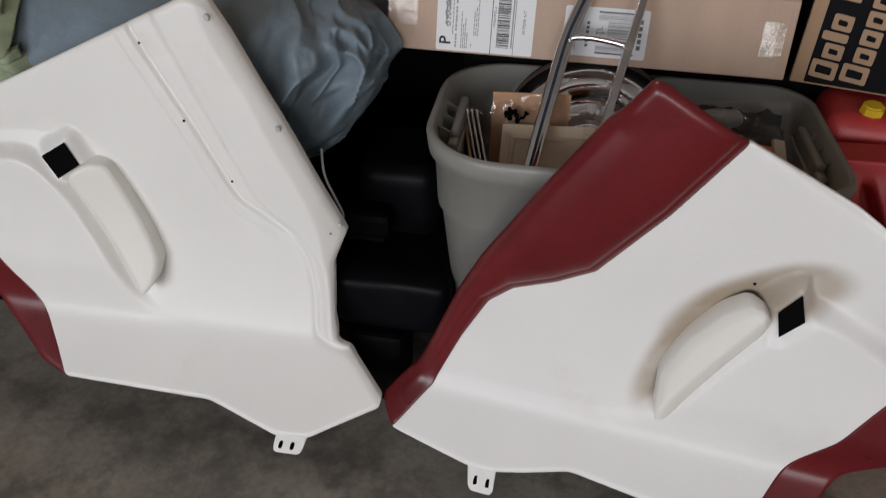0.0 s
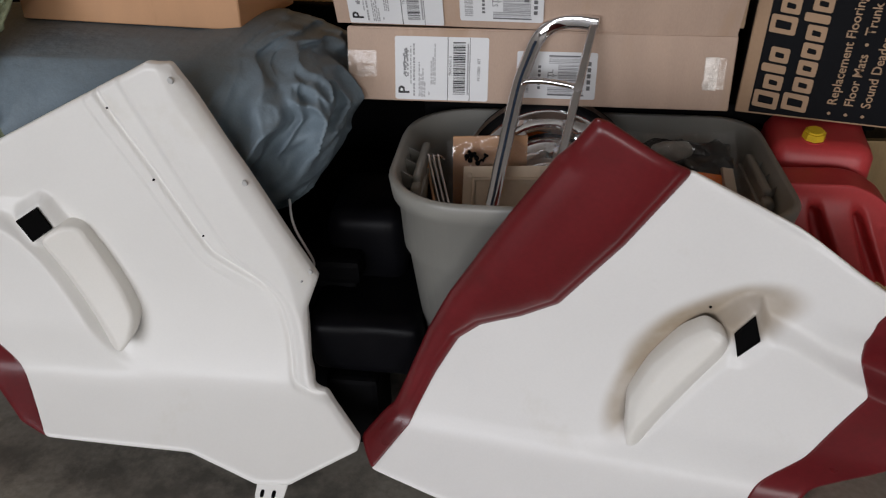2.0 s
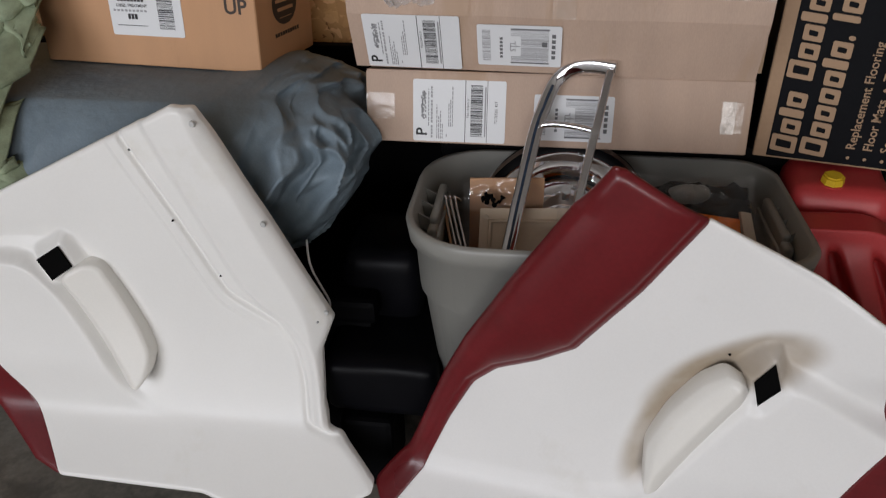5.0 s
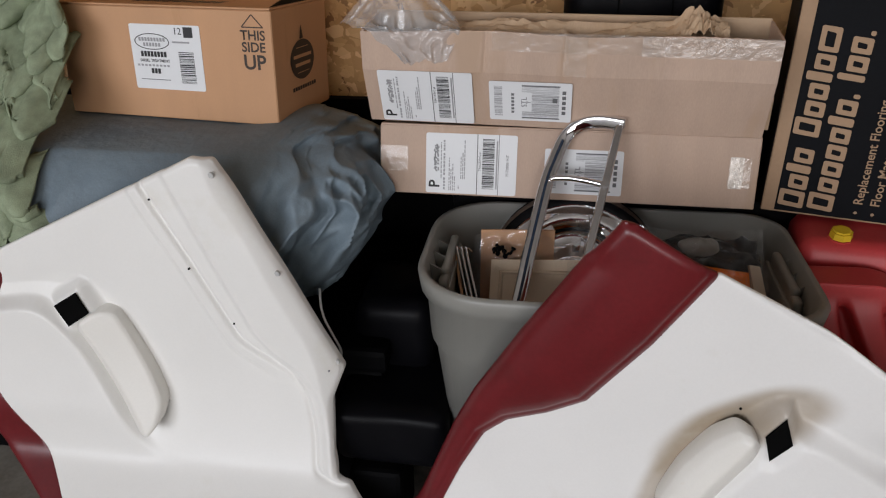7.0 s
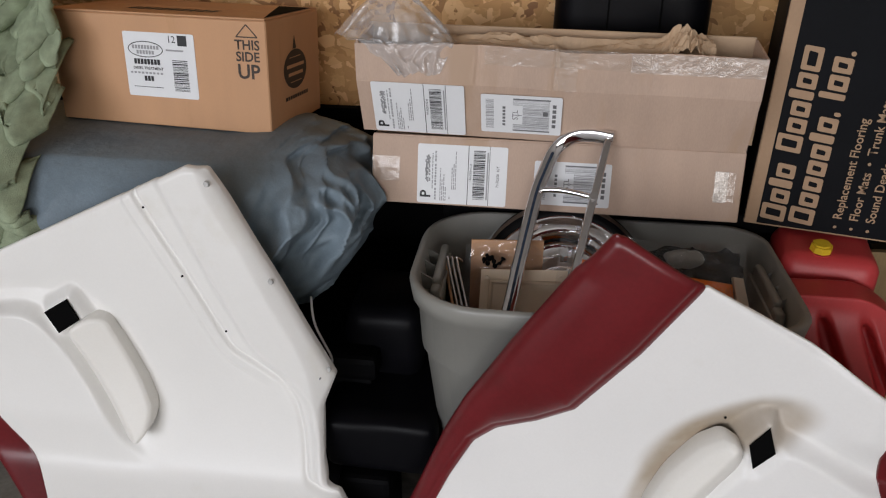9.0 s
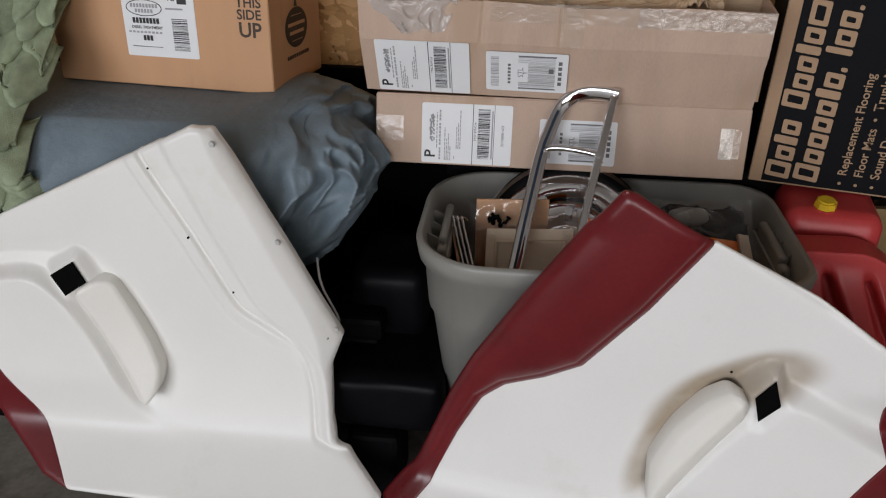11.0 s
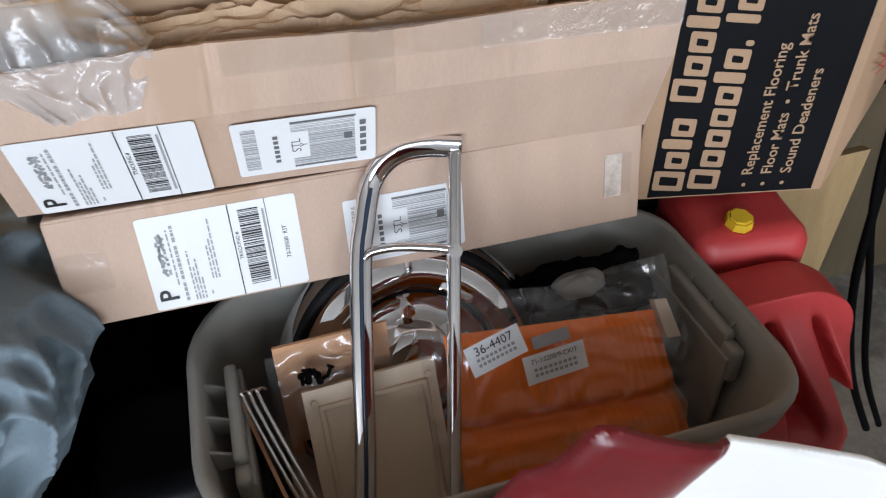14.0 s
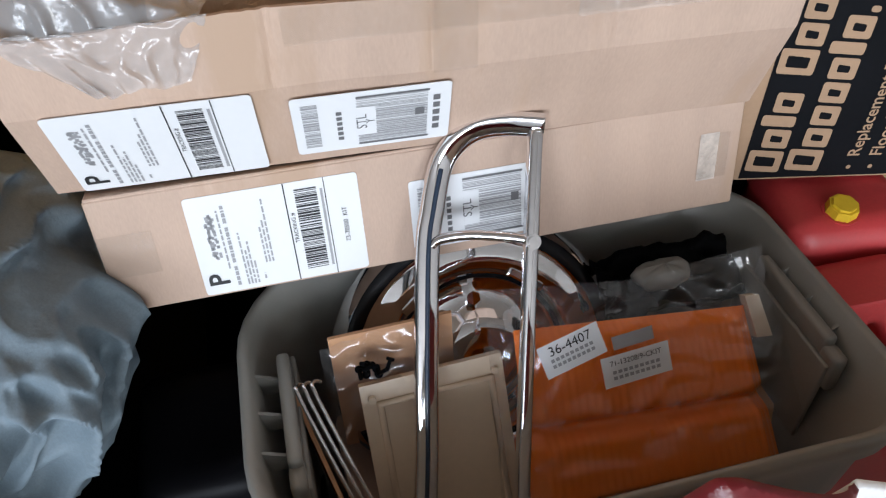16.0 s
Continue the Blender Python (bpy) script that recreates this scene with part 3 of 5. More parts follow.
        y = y + 0.02 * np.clip(1 - d / 0.026, 0, 1) ** 1.2 + 0.3 * soft_ramp(d - 0.026)
        return y + rim_roll(inside_distance(grip, u, v), 0.007)

    part("armrest_pull", moulded(grip, gripface, 0.0025, 0.03), CREAM, th, "cream rounded pull handle", True)
    part("switch_opening", slab([(u, 1.0245, v) for u, v in sq[::-1]], -0.004), BLACK, th, "square black switch opening")
    for u, v, r, m in ((-0.195, 0.472, 0.002, BLACKP), (-0.256, 0.571, 0.002, BLACKP), (-0.305, 0.685, 0.002, BLACKP), (-0.191, 0.735, 0.0055, RIVET), (-0.11, 0.572, 0.0055, RIVET), (-0.028, 0.406, 0.005, RIVET), (-0.04, 0.395, 0.002, INKGREY)):
        y = float(surface(np.array([u]), np.array([v]))[0])
        part("screw" if r < 0.004 else "rivet", screw_bm((u, y + 0.001, v), r, 0.003), m, th)
    tab_part(th, [(-0.108, 0.094), (-0.053, 0.094), (-0.064, 0.06), (-0.113, 0.06)], surface)
    for u in (-0.1, -0.08):
        y = float(surface(np.array([u]), np.array([0.094]))[0]) + 0.012 - 0.9 * 0.022 - 0.0045
        slot = moulded(soften([(u - 0.004, 0.067), (u + 0.003, 0.067), (u + 0.005, 0.077), (u - 0.002, 0.077)], 0.003), lambda a, b: y + 0.9 * (b - 0.072), 0.002, 0.0)
        part("slot", slot, BLACK, th)
    return th


right_panel()
left_panel()


# ---- grey bin ----
def bin_ring(z, hx, hy, r, cx=0.41, cy=1.195, n=8):
    """A rounded oblong at height z; its left corners are the rounder ones."""
    pts = []
    for sx, sy, a0 in ((1, 1, 0), (-1, 1, 90), (-1, -1, 180), (1, -1, 270)):
        q = r if sx > 0 else r * 1.6
        for j in range(n + 1):
            a = radians(a0 + 90 * j / n)
            pts.append((cx + sx * (hx - q) + q * math.cos(a), cy + sy * (hy - q) + q * math.sin(a), z))
    return pts


def loft(rings, cap_first=False, cap_last=False):
    bm = bmesh.new()
    vs = [[bm.verts.new(p) for p in ring] for ring in rings]
    k = len(vs[0])
    for a, b in zip(vs, vs[1:]):
        for j in range(k):
            bm.faces.new((a[j], a[(j + 1) % k], b[(j + 1) % k], b[j]))
    if cap_first:
        bm.faces.new(vs[0])
    if cap_last:
        bm.faces.new(vs[-1])
    return bm


RIM = 0.568


def grey_bin():
    th = thing("rubbish_bin", pose(0, 0, 0), "large grey plastic bin filled with packaged car parts", "bin")
    R = RIM
    rings = [bin_ring(FLOOR, 0.225, 0.125, 0.05), bin_ring(FLOOR + 0.01, 0.235, 0.13, 0.054), bin_ring(0.43, 0.285, 0.163, 0.066), bin_ring(0.436, 0.291, 0.169, 0.068), bin_ring(R - 0.04, 0.297, 0.174, 0.07),
             bin_ring(R - 0.037, 0.307, 0.183, 0.075), bin_ring(R - 0.008, 0.311, 0.187, 0.077), bin_ring(R, 0.306, 0.182, 0.074), bin_ring(R - 0.004, 0.298, 0.175, 0.07), bin_ring(0.43, 0.28, 0.158, 0.064), bin_ring(0.1, 0.24, 0.13, 0.05)]
    part("shell", loft(rings, True, True), BIN, th, "grey textured plastic shell with rolled rim", True)
    for s in (-1, 1):
        off = 0.28 if s > 0 else 0.268
        x = 0.41 + s * off
        part("inner_grip", box(x - 0.007, x + 0.007, 1.13, 1.262, 0.52, 0.55, 0.0065, 3), BIN, th, "", True)
        part("grip_apron", box(x - s * 0.008 - 0.003, x - s * 0.008 + 0.003, 1.115, 1.275, 0.40, 0.525, 0.0025, 2), BIN, th, "", True)
        part("grip_end", box(x - 0.008, x + 0.008, 1.108, 1.136, 0.49, 0.54, 0.0075, 3), BIN, th, "", True)
        for y in (1.145, 1.19, 1.235):
            bm = bmesh.new()
            tip, wall_side = (x, 0.41 + s * 0.299)
            f = bm.faces.new([bm.verts.new(p) for p in ((tip, y, 0.52), (wall_side, y, 0.52), (wall_side, y, 0.552), (tip, y, 0.535))])
            ex = bmesh.ops.extrude_face_region(bm, geom=[f])["geom"]
            bmesh.ops.translate(bm, vec=(0, 0.0035, 0), verts=[g for g in ex if isinstance(g, bmesh.types.BMVert)])
            part("rib", bm, BIN, th)
    return th


grey_bin()


# ---- long parcel boxes ----
def carton_walls(w, d, h, t=0.004):
    """Five walls of an open carton, origin at its front lower corner."""
    return {
        "front_wall": box(0, w, 0, t, 0, h, 0.0015, 1), "back_wall": box(0, w, d - t, d, 0, h, 0.0015, 1),
        "side_wall": box(0, t, t, d - t, 0, h, 0.001, 1), "side_wall.001": box(w - t, w, t, d - t, 0, h, 0.001, 1),
        "base": box(t, w - t, t, d - t, 0, t)}


def flat(x0, x1, z0, z1, y, into=None):
    """An upright flat patch facing -y."""
    bm = into or bmesh.new()
    bm.faces.new([bm.verts.new(p) for p in ((x0, y, z0), (x1, y, z0), (x1, y, z1), (x0, y, z1))])
    return bm


def rounded_label(x0, x1, z0, z1, y):
    poly = soften([(x0, z0), (x1, z0), (x1, z1), (x0, z1)], 0.004, 3)
    bm = bmesh.new()
    f = bm.faces.new([bm.verts.new((u, y, v)) for u, v in poly])
    ex = bmesh.ops.extrude_face_region(bm, geom=[f])["geom"]
    bmesh.ops.translate(bm, vec=(0, -0.0006, 0), verts=[g for g in ex if isinstance(g, bmesh.types.BMVert)])
    return bm


def upright_text(body, size, x, y, z, turn=0, bold=0.0):
    """Lettering on a face that looks to -y; turn in degrees, anticlockwise."""
    return text_bm(body, size, Matrix.Translation((x, y, z)) @ Euler((radians(90), 0, 0)).to_matrix().to_4x4() @ Euler((0, 0, radians(turn))).to_matrix().to_4x4(), bold)


def barcode(bm, x0, x1, z0, z1, y, rng, along="z"):
    p, end = (z0, z1) if along == "z" else (x0, x1)
    while p < end:
        w = rng.choice((0.0007, 0.0007, 0.0014, 0.0022))
        q = min(p + w, end)
        if along == "z":
            flat(x0, x1, p, q, y, bm)
        else:
            flat(p, q, z0, z1, y, bm)
        p = q + rng.choice((0.0008, 0.0008, 0.0016))
    return bm


def postage_label(parent, x, z, w=0.158, h=0.103, y=-0.0004, kit=""):
    rng = random.Random(int(x * 1000) + 7)
    lb = part("postage_label", rounded_label(x, x + w, z, z + h, y), PAPER, parent, "white postage label with bar code")
    f = y - 0.0011
    ink = bmesh.new()
    flat(x + w * 0.565, x + w * 0.572, z, z + h, f, ink)
    flat(x + w * 0.80, x + w * 0.805, z, z + h, f, ink)
    barcode(ink, x + w * 0.625, x + w * 0.755, z + h * 0.1, z + h * 0.93, f, rng)
    tagged(part("print", ink, INK, lb), kind="stuff")
    grey = bmesh.new()
    for i, (c, a, b) in enumerate(((0.165, 0.25, 0.85), (0.255, 0.05, 0.60), (0.275, 0.05, 0.42), (0.295, 0.05, 0.5), (0.315, 0.05, 0.3), (0.385, 0.25, 0.62), (0.405, 0.25, 0.7), (0.425, 0.25, 0.9), (0.36, 0.08, 0.14))):
        v = z + h * a
        while v < z + h * b:
            q = v + rng.uniform(0.003, 0.009)
            flat(x + w * c, x + w * (c + 0.011), v, min(q, z + h * b), f, grey)
            v = q + 0.0016
    for i in range(60):
        u, v = x + w * rng.uniform(0.085, 0.135), z + h * rng.uniform(0.36, 0.8)
        flat(u, u + 0.0026, v, v + 0.003, f, grey)
    flat(x + w * 0.775, x + w * 0.79, z + h * 0.1, z + h * 0.9, f, grey)
    tagged(part("small_print", grey, INKGREY, lb), kind="stuff")
    bars = bmesh.new()
    v = z + h * 0.06
    for k in (0.1, 0.1, 0.1, 0.1, 0.0, 0.1, 0.1, 0.04, 0.1, 0.1, 0.04, 0.1, 0.09, 0.0, 0.12, 0.09, 0.04, 0.08):
        if k:
            flat(x + w * 0.195, x + w * 0.214, v, v + h * k * 0.42, f - 0.0002, bars)
        v += h * (k * 0.42 + 0.012 if k else 0.03)
    tagged(part("service_print", bars, INKGREY, lb), kind="stuff")
    part("letter", upright_text("P", 0.027, x + w * 0.1, f, z + h * 0.15, 90, 0.02), INK, lb)
    part("small_lettering", upright_text("TRACKING #", 0.0056, x + w * 0.597, f, z + h * 0.55, 90), INK, lb)
    if kit:
        part("part_number", upright_text(kit, 0.0066, x + w * 0.9, f, z + h * 0.5, 90), INK, lb)
    return lb


def routing_label(parent, x, z, w=0.132, h=0.074, y=-0.0004):
    rng = random.Random(int(x * 1000) + 3)
    lb = part("routing_label", rounded_label(x, x + w, z, z + h, y), PAPER, parent, "white routing label with bar codes")
    f = y - 0.0011
    ink = bmesh.new()
    barcode(ink, x + w * 0.06, x + w * 0.16, z + h * 0.12, z + h * 0.9, f, rng)
    barcode(ink, x + w * 0.40, x + w * 0.85, z + h * 0.08, z + h * 0.92, f, rng)
    tagged(part("print", ink, INKGREY, lb), kind="stuff")
    more = bmesh.new()
    flat(x + w * 0.40, x + w * 0.86, z + h * 0.90, z + h * 0.93, f - 0.0002, more)
    flat(x + w * 0.40, x + w * 0.86, z + h * 0.07, z + h * 0.10, f - 0.0002, more)
    flat(x + w * 0.77, x + w * 0.83, z + h * 0.5, z + h * 0.62, f - 0.0003, more)
    for i in range(5):
        flat(x + w * 0.885, x + w * 0.93, z + h * (0.2 + 0.13 * i), z + h * (0.29 + 0.13 * i), f, more)
    for i in range(6):
        flat(x + w * 0.27, x + w * 0.305, z + h * (0.2 + 0.09 * i), z + h * (0.26 + 0.09 * i), f, more)
    tagged(part("dark_print", more, INKSOFT, lb), kind="stuff")
    patch = part("blank_patch", flat(x + w * 0.40, x + w * 0.52, z + h * 0.25, z + h * 0.75, f - 0.0003), PAPER, lb)
    part("lettering", upright_text("STL", 0.013, x + w * 0.43, f - 0.0006, z + h * 0.5, 90), INKSOFT, lb)
    part("lettering", upright_text("Y", 0.011, x + w * 0.485, f - 0.0006, z + h * 0.5, 90), INKSOFT, lb)
    return lb


def parcel_lower():
    th = thing("parcel_box", pose(0.001, 1.2965, 0.611, -11, 0, -0.4), "closed long brown cardboard parcel box with postage labels", "box", "stacked parcel boxes")
    w, d, h = 0.648, 0.15, 0.122
    for n, bm in carton_walls(w, d, h).items():
        part(n.split(".")[0], bm, CARD, th)
    part("lid", box(0.001, w - 0.001, 0.001, d - 0.001, h - 0.003, h + 0.002, 0.001, 1), CARD, th)
    postage_label(th, 0.083, 0.003, 0.161, 0.107, kit="73-70500  KIT")
    routing_label(th, 0.292, 0.012, 0.134, 0.078)
    part("tape", flat(0.60, 0.635, 0.036, 0.087, -0.0012), TAPE, th, "clear packing tape")
    part("sticker", flat(0.6015, 0.623, 0.034, 0.088, -0.0007), STICKER, th, "small pale glossy sticker")
    part("tape", flat(-0.0005, 0.05, 0.04, 0.085, -0.0012), TAPE, th, "clear packing tape")
    return th


def parcel_upper():
    th = thing("parcel_box", pose(-0.018, 1.335, 0.734, 0, 0, -2.8), "open brown cardboard parcel box with clear tape and labels", "box", "stacked parcel boxes")
    w, d, h = 0.66, 0.07, 0.165
    fold = 0.1

    def bulge(z):
        return -0.037 * min(1, max(0, z / fold)) - 0.002 * max(0, (z - fold) / (h - fold))

    def dent(x, z):
        line = sum(k * math.exp(-((x - c - 0.1 * (z - h) * q) / 0.0035) ** 2) for c, k, q in ((0.21, 1.0, 0.6), (0.337, 0.7, 0.2), (0.49, 0.5, -0.3)))
        return 0.0022 * line * min(1, max(0, (z - fold * 0.9) / 0.02)) - 0.0016 * noise.noise((x * 14, z * 22, 5))

    bm = sheet(260, 30, lambda a, b: (w * a, bulge(h * b) - 0.0012 * math.sin(a * 9) * math.sin(3.1 * b) + dent(w * a, h * b), h * b - 0.003 * b * math.sin(a * 12 + 1) * b - 0.002 * b ** 4 * abs(noise.noise((a * 40, 1, 1)))))
    thicken(part("front_wall", bm, CARD, th), 0.004)
    part("back_wall", box(0, w, d - 0.004, d, 0, h + 0.014, 0.0015, 1), CARDIN, th)
    for x in (0.0, w):
        bm = bmesh.new()
        k = 0.002 if x == 0 else -0.002
        bm.faces.new([bm.verts.new((x + k, y, z)) for y, z in ((0, 0), (d - 0.004, 0), (d - 0.004, h + 0.01), (-0.038, h), (-0.036, fold))])
        thicken(part("side_wall", bm, CARD, th), 0.004)
    part("base", box(0.004, w - 0.004, 0.004, d - 0.004, 0, 0.004), CARDIN, th)
    lean = pose(0, 0, 0, math.degrees(math.atan2(0.037, fold)), 0, 0)
    for lb in (postage_label(th, 0.025, 0.004, 0.162, 0.103), routing_label(th, 0.215, 0.016, 0.137, 0.078)):
        lb.matrix_basis = lean @ pose(0, -0.003, 0)
    part("tape", flat(0.22, w, h - 0.028, h + 0.002, -0.0422), TAPE, th, "glossy clear packing tape")
    part("tape", flat(0.335, 0.372, fold, h, -0.043), TAPE, th, "glossy clear packing tape")
    part("tape", flat(0.455, w, h - 0.03, h + 0.001, -0.0428), BRIGHTTAPE, th, "glossy clear packing tape")
    part("flap", box(w - 0.001, w + 0.016, 0.03, 0.033, 0.005, 0.06), CARDIN, th, "loose cardboard flap")
    return th


parcel_lower()
parcel_upper()


def crumpled_paper():
    def place(s, t):
        x = 0.10 + 0.47 * s
        n1 = noise.noise((s * 3.5, t * 3, 1.3)) * 0.014
        ridge = (0.5 - abs(noise.noise((s * 4 + t * 2, t * 7 - s * 3, 7.7)))) * 0.03 + (0.4 - abs(noise.noise((s * 11 - t * 3, t * 12 + s * 2, 2.1)))) * 0.014
        knob = 0.022 * math.exp(-((s - 0.9) / 0.06) ** 2) * (1 + noise.noise((s * 60, t * 14, 0)))
        z = 0.888 + n1 + ridge + knob - 0.02 * (2 * t - 1) ** 2
        return (x, 1.312 + 0.09 * t - 0.02 * s + 0.006 * noise.noise((s * 12, t * 6, 3)), z)

    ob = mesh_ob("packing_paper", sheet(110, 26, place), KRAFT)
    thicken(ob, 0.0012)
    return tagged(ob, "crumpled brown kraft packing paper in the open parcel box", "packing paper")


crumpled_paper()


def plastic_film():
    def place(s, t):
        a = s * 2 - 1
        crumple = noise.noise((s * 3, t * 4, 4)) * 0.008 + (0.5 - abs(noise.noise((s * 6, t * 7, 9)))) * 0.012 + (0.5 - abs(noise.noise((s * 17 + t * 6, t * 15, 2)))) * 0.003
        if t < 0.35:
            q = t / 0.35
            x = 0.065 + 0.082 * a * (0.45 + 0.55 * q) + 0.02 * (1 - q)
            y, z = 1.288 + 0.005 * a * a, 0.845 + 0.055 * q
        else:
            q = (t - 0.35) / 0.65
            x = 0.055 + (0.085 + 0.03 * q) * a - 0.02 * q
            y, z = 1.285 + 0.1 * q, 0.9 + 0.098 * math.sin(min(1, q * 1.5) * 1.57) * max(0, 1 - abs(a + 0.05) ** 1.3) - 0.02 * q
        return (x + crumple * 0.6, y - crumple, z + crumple)

    th = thing("plastic_bag", pose(0, 0, 0), "crumpled clear plastic bag draped over the parcel box", "plastic bag")
    part("hanging_flap", sheet(70, 26, lambda s, t: place(s, 0.35 * t)), FILM, th, "", True)
    part("upper_sheet", sheet(70, 46, lambda s, t: place(s, 0.35 + 0.65 * t)), FILM, th, "", True)
    return th


plastic_film()


# ---- carton on the grey bag ----
def warm_carton():
    m = pose(-0.178, 1.296, 0.728, -4, 0, -6)
    th = thing("carton", m, "closed light brown carton with white label on a grey bag", "box")
    w, d, h = 0.425, 0.235, 0.2
    part("body", box(-w, 0, 0, d, 0, h - 0.004, 0.002, 1), CARD2, th)
    part("top_flap", box(-w, -0.001, 0.0, d * 0.49, h - 0.0035, h, 0.001, 1), CARD2, th)
    part("top_flap", box(-w, -0.001, d * 0.5, d, h - 0.0035, h, 0.001, 1), CARD2, th)
    # flat black triangle paints the shade inside a gap between the flaps
    dark = bmesh.new()
    dark.faces.new([dark.verts.new(p) for p in ((-0.004, 0.004, h + 0.0008), (-0.004, d - 0.02, h + 0.0008), (-0.072, d - 0.02, h + 0.0008))])
    part("opening", dark, BLACK, th, "black patch painting the shade in the flap gap")
    lx, lz = -0.277, 0.053
    lb = part("label", rounded_label(lx, lx + 0.14, lz, lz + 0.114, -0.0004), PAPER, th, "white printed product label")
    f = -0.0015
    oval = [(lx + 0.043 + 0.034 * math.cos(a), f, lz + 0.084 + 0.0135 * math.sin(a)) for a in np.linspace(0, 2 * math.pi, 37)[:-1]]
    part("emblem", tube(oval, 0.0007, 6, True), INK, lb)
    eb = bmesh.new()
    for k in range(9):
        flat(lx + 0.017 + k * 0.006, lx + 0.0215 + k * 0.006, lz + 0.0845, lz + 0.091, f, eb)
    for k in range(6):
        flat(lx + 0.025 + k * 0.006, lx + 0.0295 + k * 0.006, lz + 0.0755, lz + 0.082, f, eb)
    tagged(part("emblem_bars", eb, INKGREY, lb), kind="stuff")
    bars = bmesh.new()
    for x0, n, wd, z0, z1 in ((0.018, 8, 0.0066, 0.0575, 0.067), (0.035, 3, 0.0066, 0.028, 0.037), (0.012, 12, 0.005, 0.0165, 0.0178)):
        for k in range(n):
            flat(lx + x0 + k * wd, lx + x0 + (k + 0.8) * wd, lz + z0, lz + z1, f, bars)
    flat(lx + 0.108, lx + 0.126, lz + 0.093, lz + 0.111, f, bars)
    rng = random.Random(2)
    barcode(bars, lx + 0.094, lx + 0.124, lz + 0.013, lz + 0.068, f, rng)
    tagged(part("print", bars, INK, lb), kind="stuff")
    part("lettering", upright_text("DIESEL TREATMENT", 0.0068, lx + 0.045, f, lz + 0.0505, 0, 0.02), INK, lb)
    inkg = bmesh.new()
    for i in range(9):
        flat(lx + 0.008 + i * 0.0075, lx + 0.013 + i * 0.0075, lz + 0.0405, lz + 0.044, f, inkg)
    flat(lx + 0.084, lx + 0.118, lz + 0.083, lz + 0.086, f, inkg)
    tagged(part("small_print", inkg, INKGREY, lb), kind="stuff")
    part("count", upright_text("12", 0.017, lx + 0.096, f, lz + 0.103), INK, lb)
    for body, size, z in (("THIS", 0.023, 0.154), ("SIDE", 0.023, 0.134), ("UP", 0.035, 0.108)):
        part("lettering", upright_text(body, size, -0.036, f + 0.0008, z, 0, 0.022), INKBROWN, th)
    tri = bmesh.new()
    for p, q in (((-0.056, 0.168), (-0.016, 0.168)), ((-0.016, 0.168), (-0.036, 0.189)), ((-0.036, 0.189), (-0.056, 0.168))):
        d2 = (Vector(q) - Vector(p)).normalized()
        o = Vector((-d2.y, d2.x)) * 0.001
        tri.faces.new([tri.verts.new((r.x, f + 0.0008, r.y)) for r in (Vector(p) - o, Vector(q) - o, Vector(q) + o, Vector(p) + o)])
    part("arrow", tri, INKBROWN, th)
    side = bmesh.new()
    k = [side.verts.new((0.0008, 0.115 + 0.052 * math.cos(2 * math.pi * i / 32), 0.1 + 0.036 * math.sin(2 * math.pi * i / 32))) for i in range(32)]
    side.faces.new(k)
    part("side_emblem", side, INKBROWN, th, "dark oval emblem")
    tip = bmesh.new()
    tip.faces.new([tip.verts.new((0.0008, p, q)) for p, q in ((0.107, 0.137), (0.123, 0.137), (0.119, 0.15), (0.115, 0.162), (0.111, 0.15))])
    for i in range(10):
        tip.faces.new([tip.verts.new((0.0008, 0.066 + i * 0.0105 + p, q)) for p, q in ((0, 0.046), (0.008, 0.046), (0.008, 0.053), (0, 0.053))])
    tagged(part("side_print", tip, INKBROWN, th), kind="stuff")
    sb = bmesh.new()
    for y0, y1, z0, z1 in ((0.076, 0.154, 0.1035, 0.1095), (0.082, 0.148, 0.0885, 0.0945), (0.09, 0.14, 0.0765, 0.0778), (0.09, 0.14, 0.1215, 0.1228)):
        sb.faces.new([sb.verts.new(p) for p in ((0.0013, y0, z0), (0.0013, y1, z0), (0.0013, y1, z1), (0.0013, y0, z1))])
    tagged(part("side_emblem", sb, CARD2, th), kind="stuff")
    tp = bmesh.new()
    for i in range(9):
        x = -0.30 + i * 0.02
        tp.faces.new([tp.verts.new(p) for p in ((x, 0.05, h + 0.0006), (x + 0.015, 0.05, h + 0.0006), (x + 0.018, 0.085, h + 0.0006), (x + 0.003, 0.085, h + 0.0006))])
    tagged(part("top_print", tp, INKBROWN, th), kind="stuff")
    return th


warm_carton()


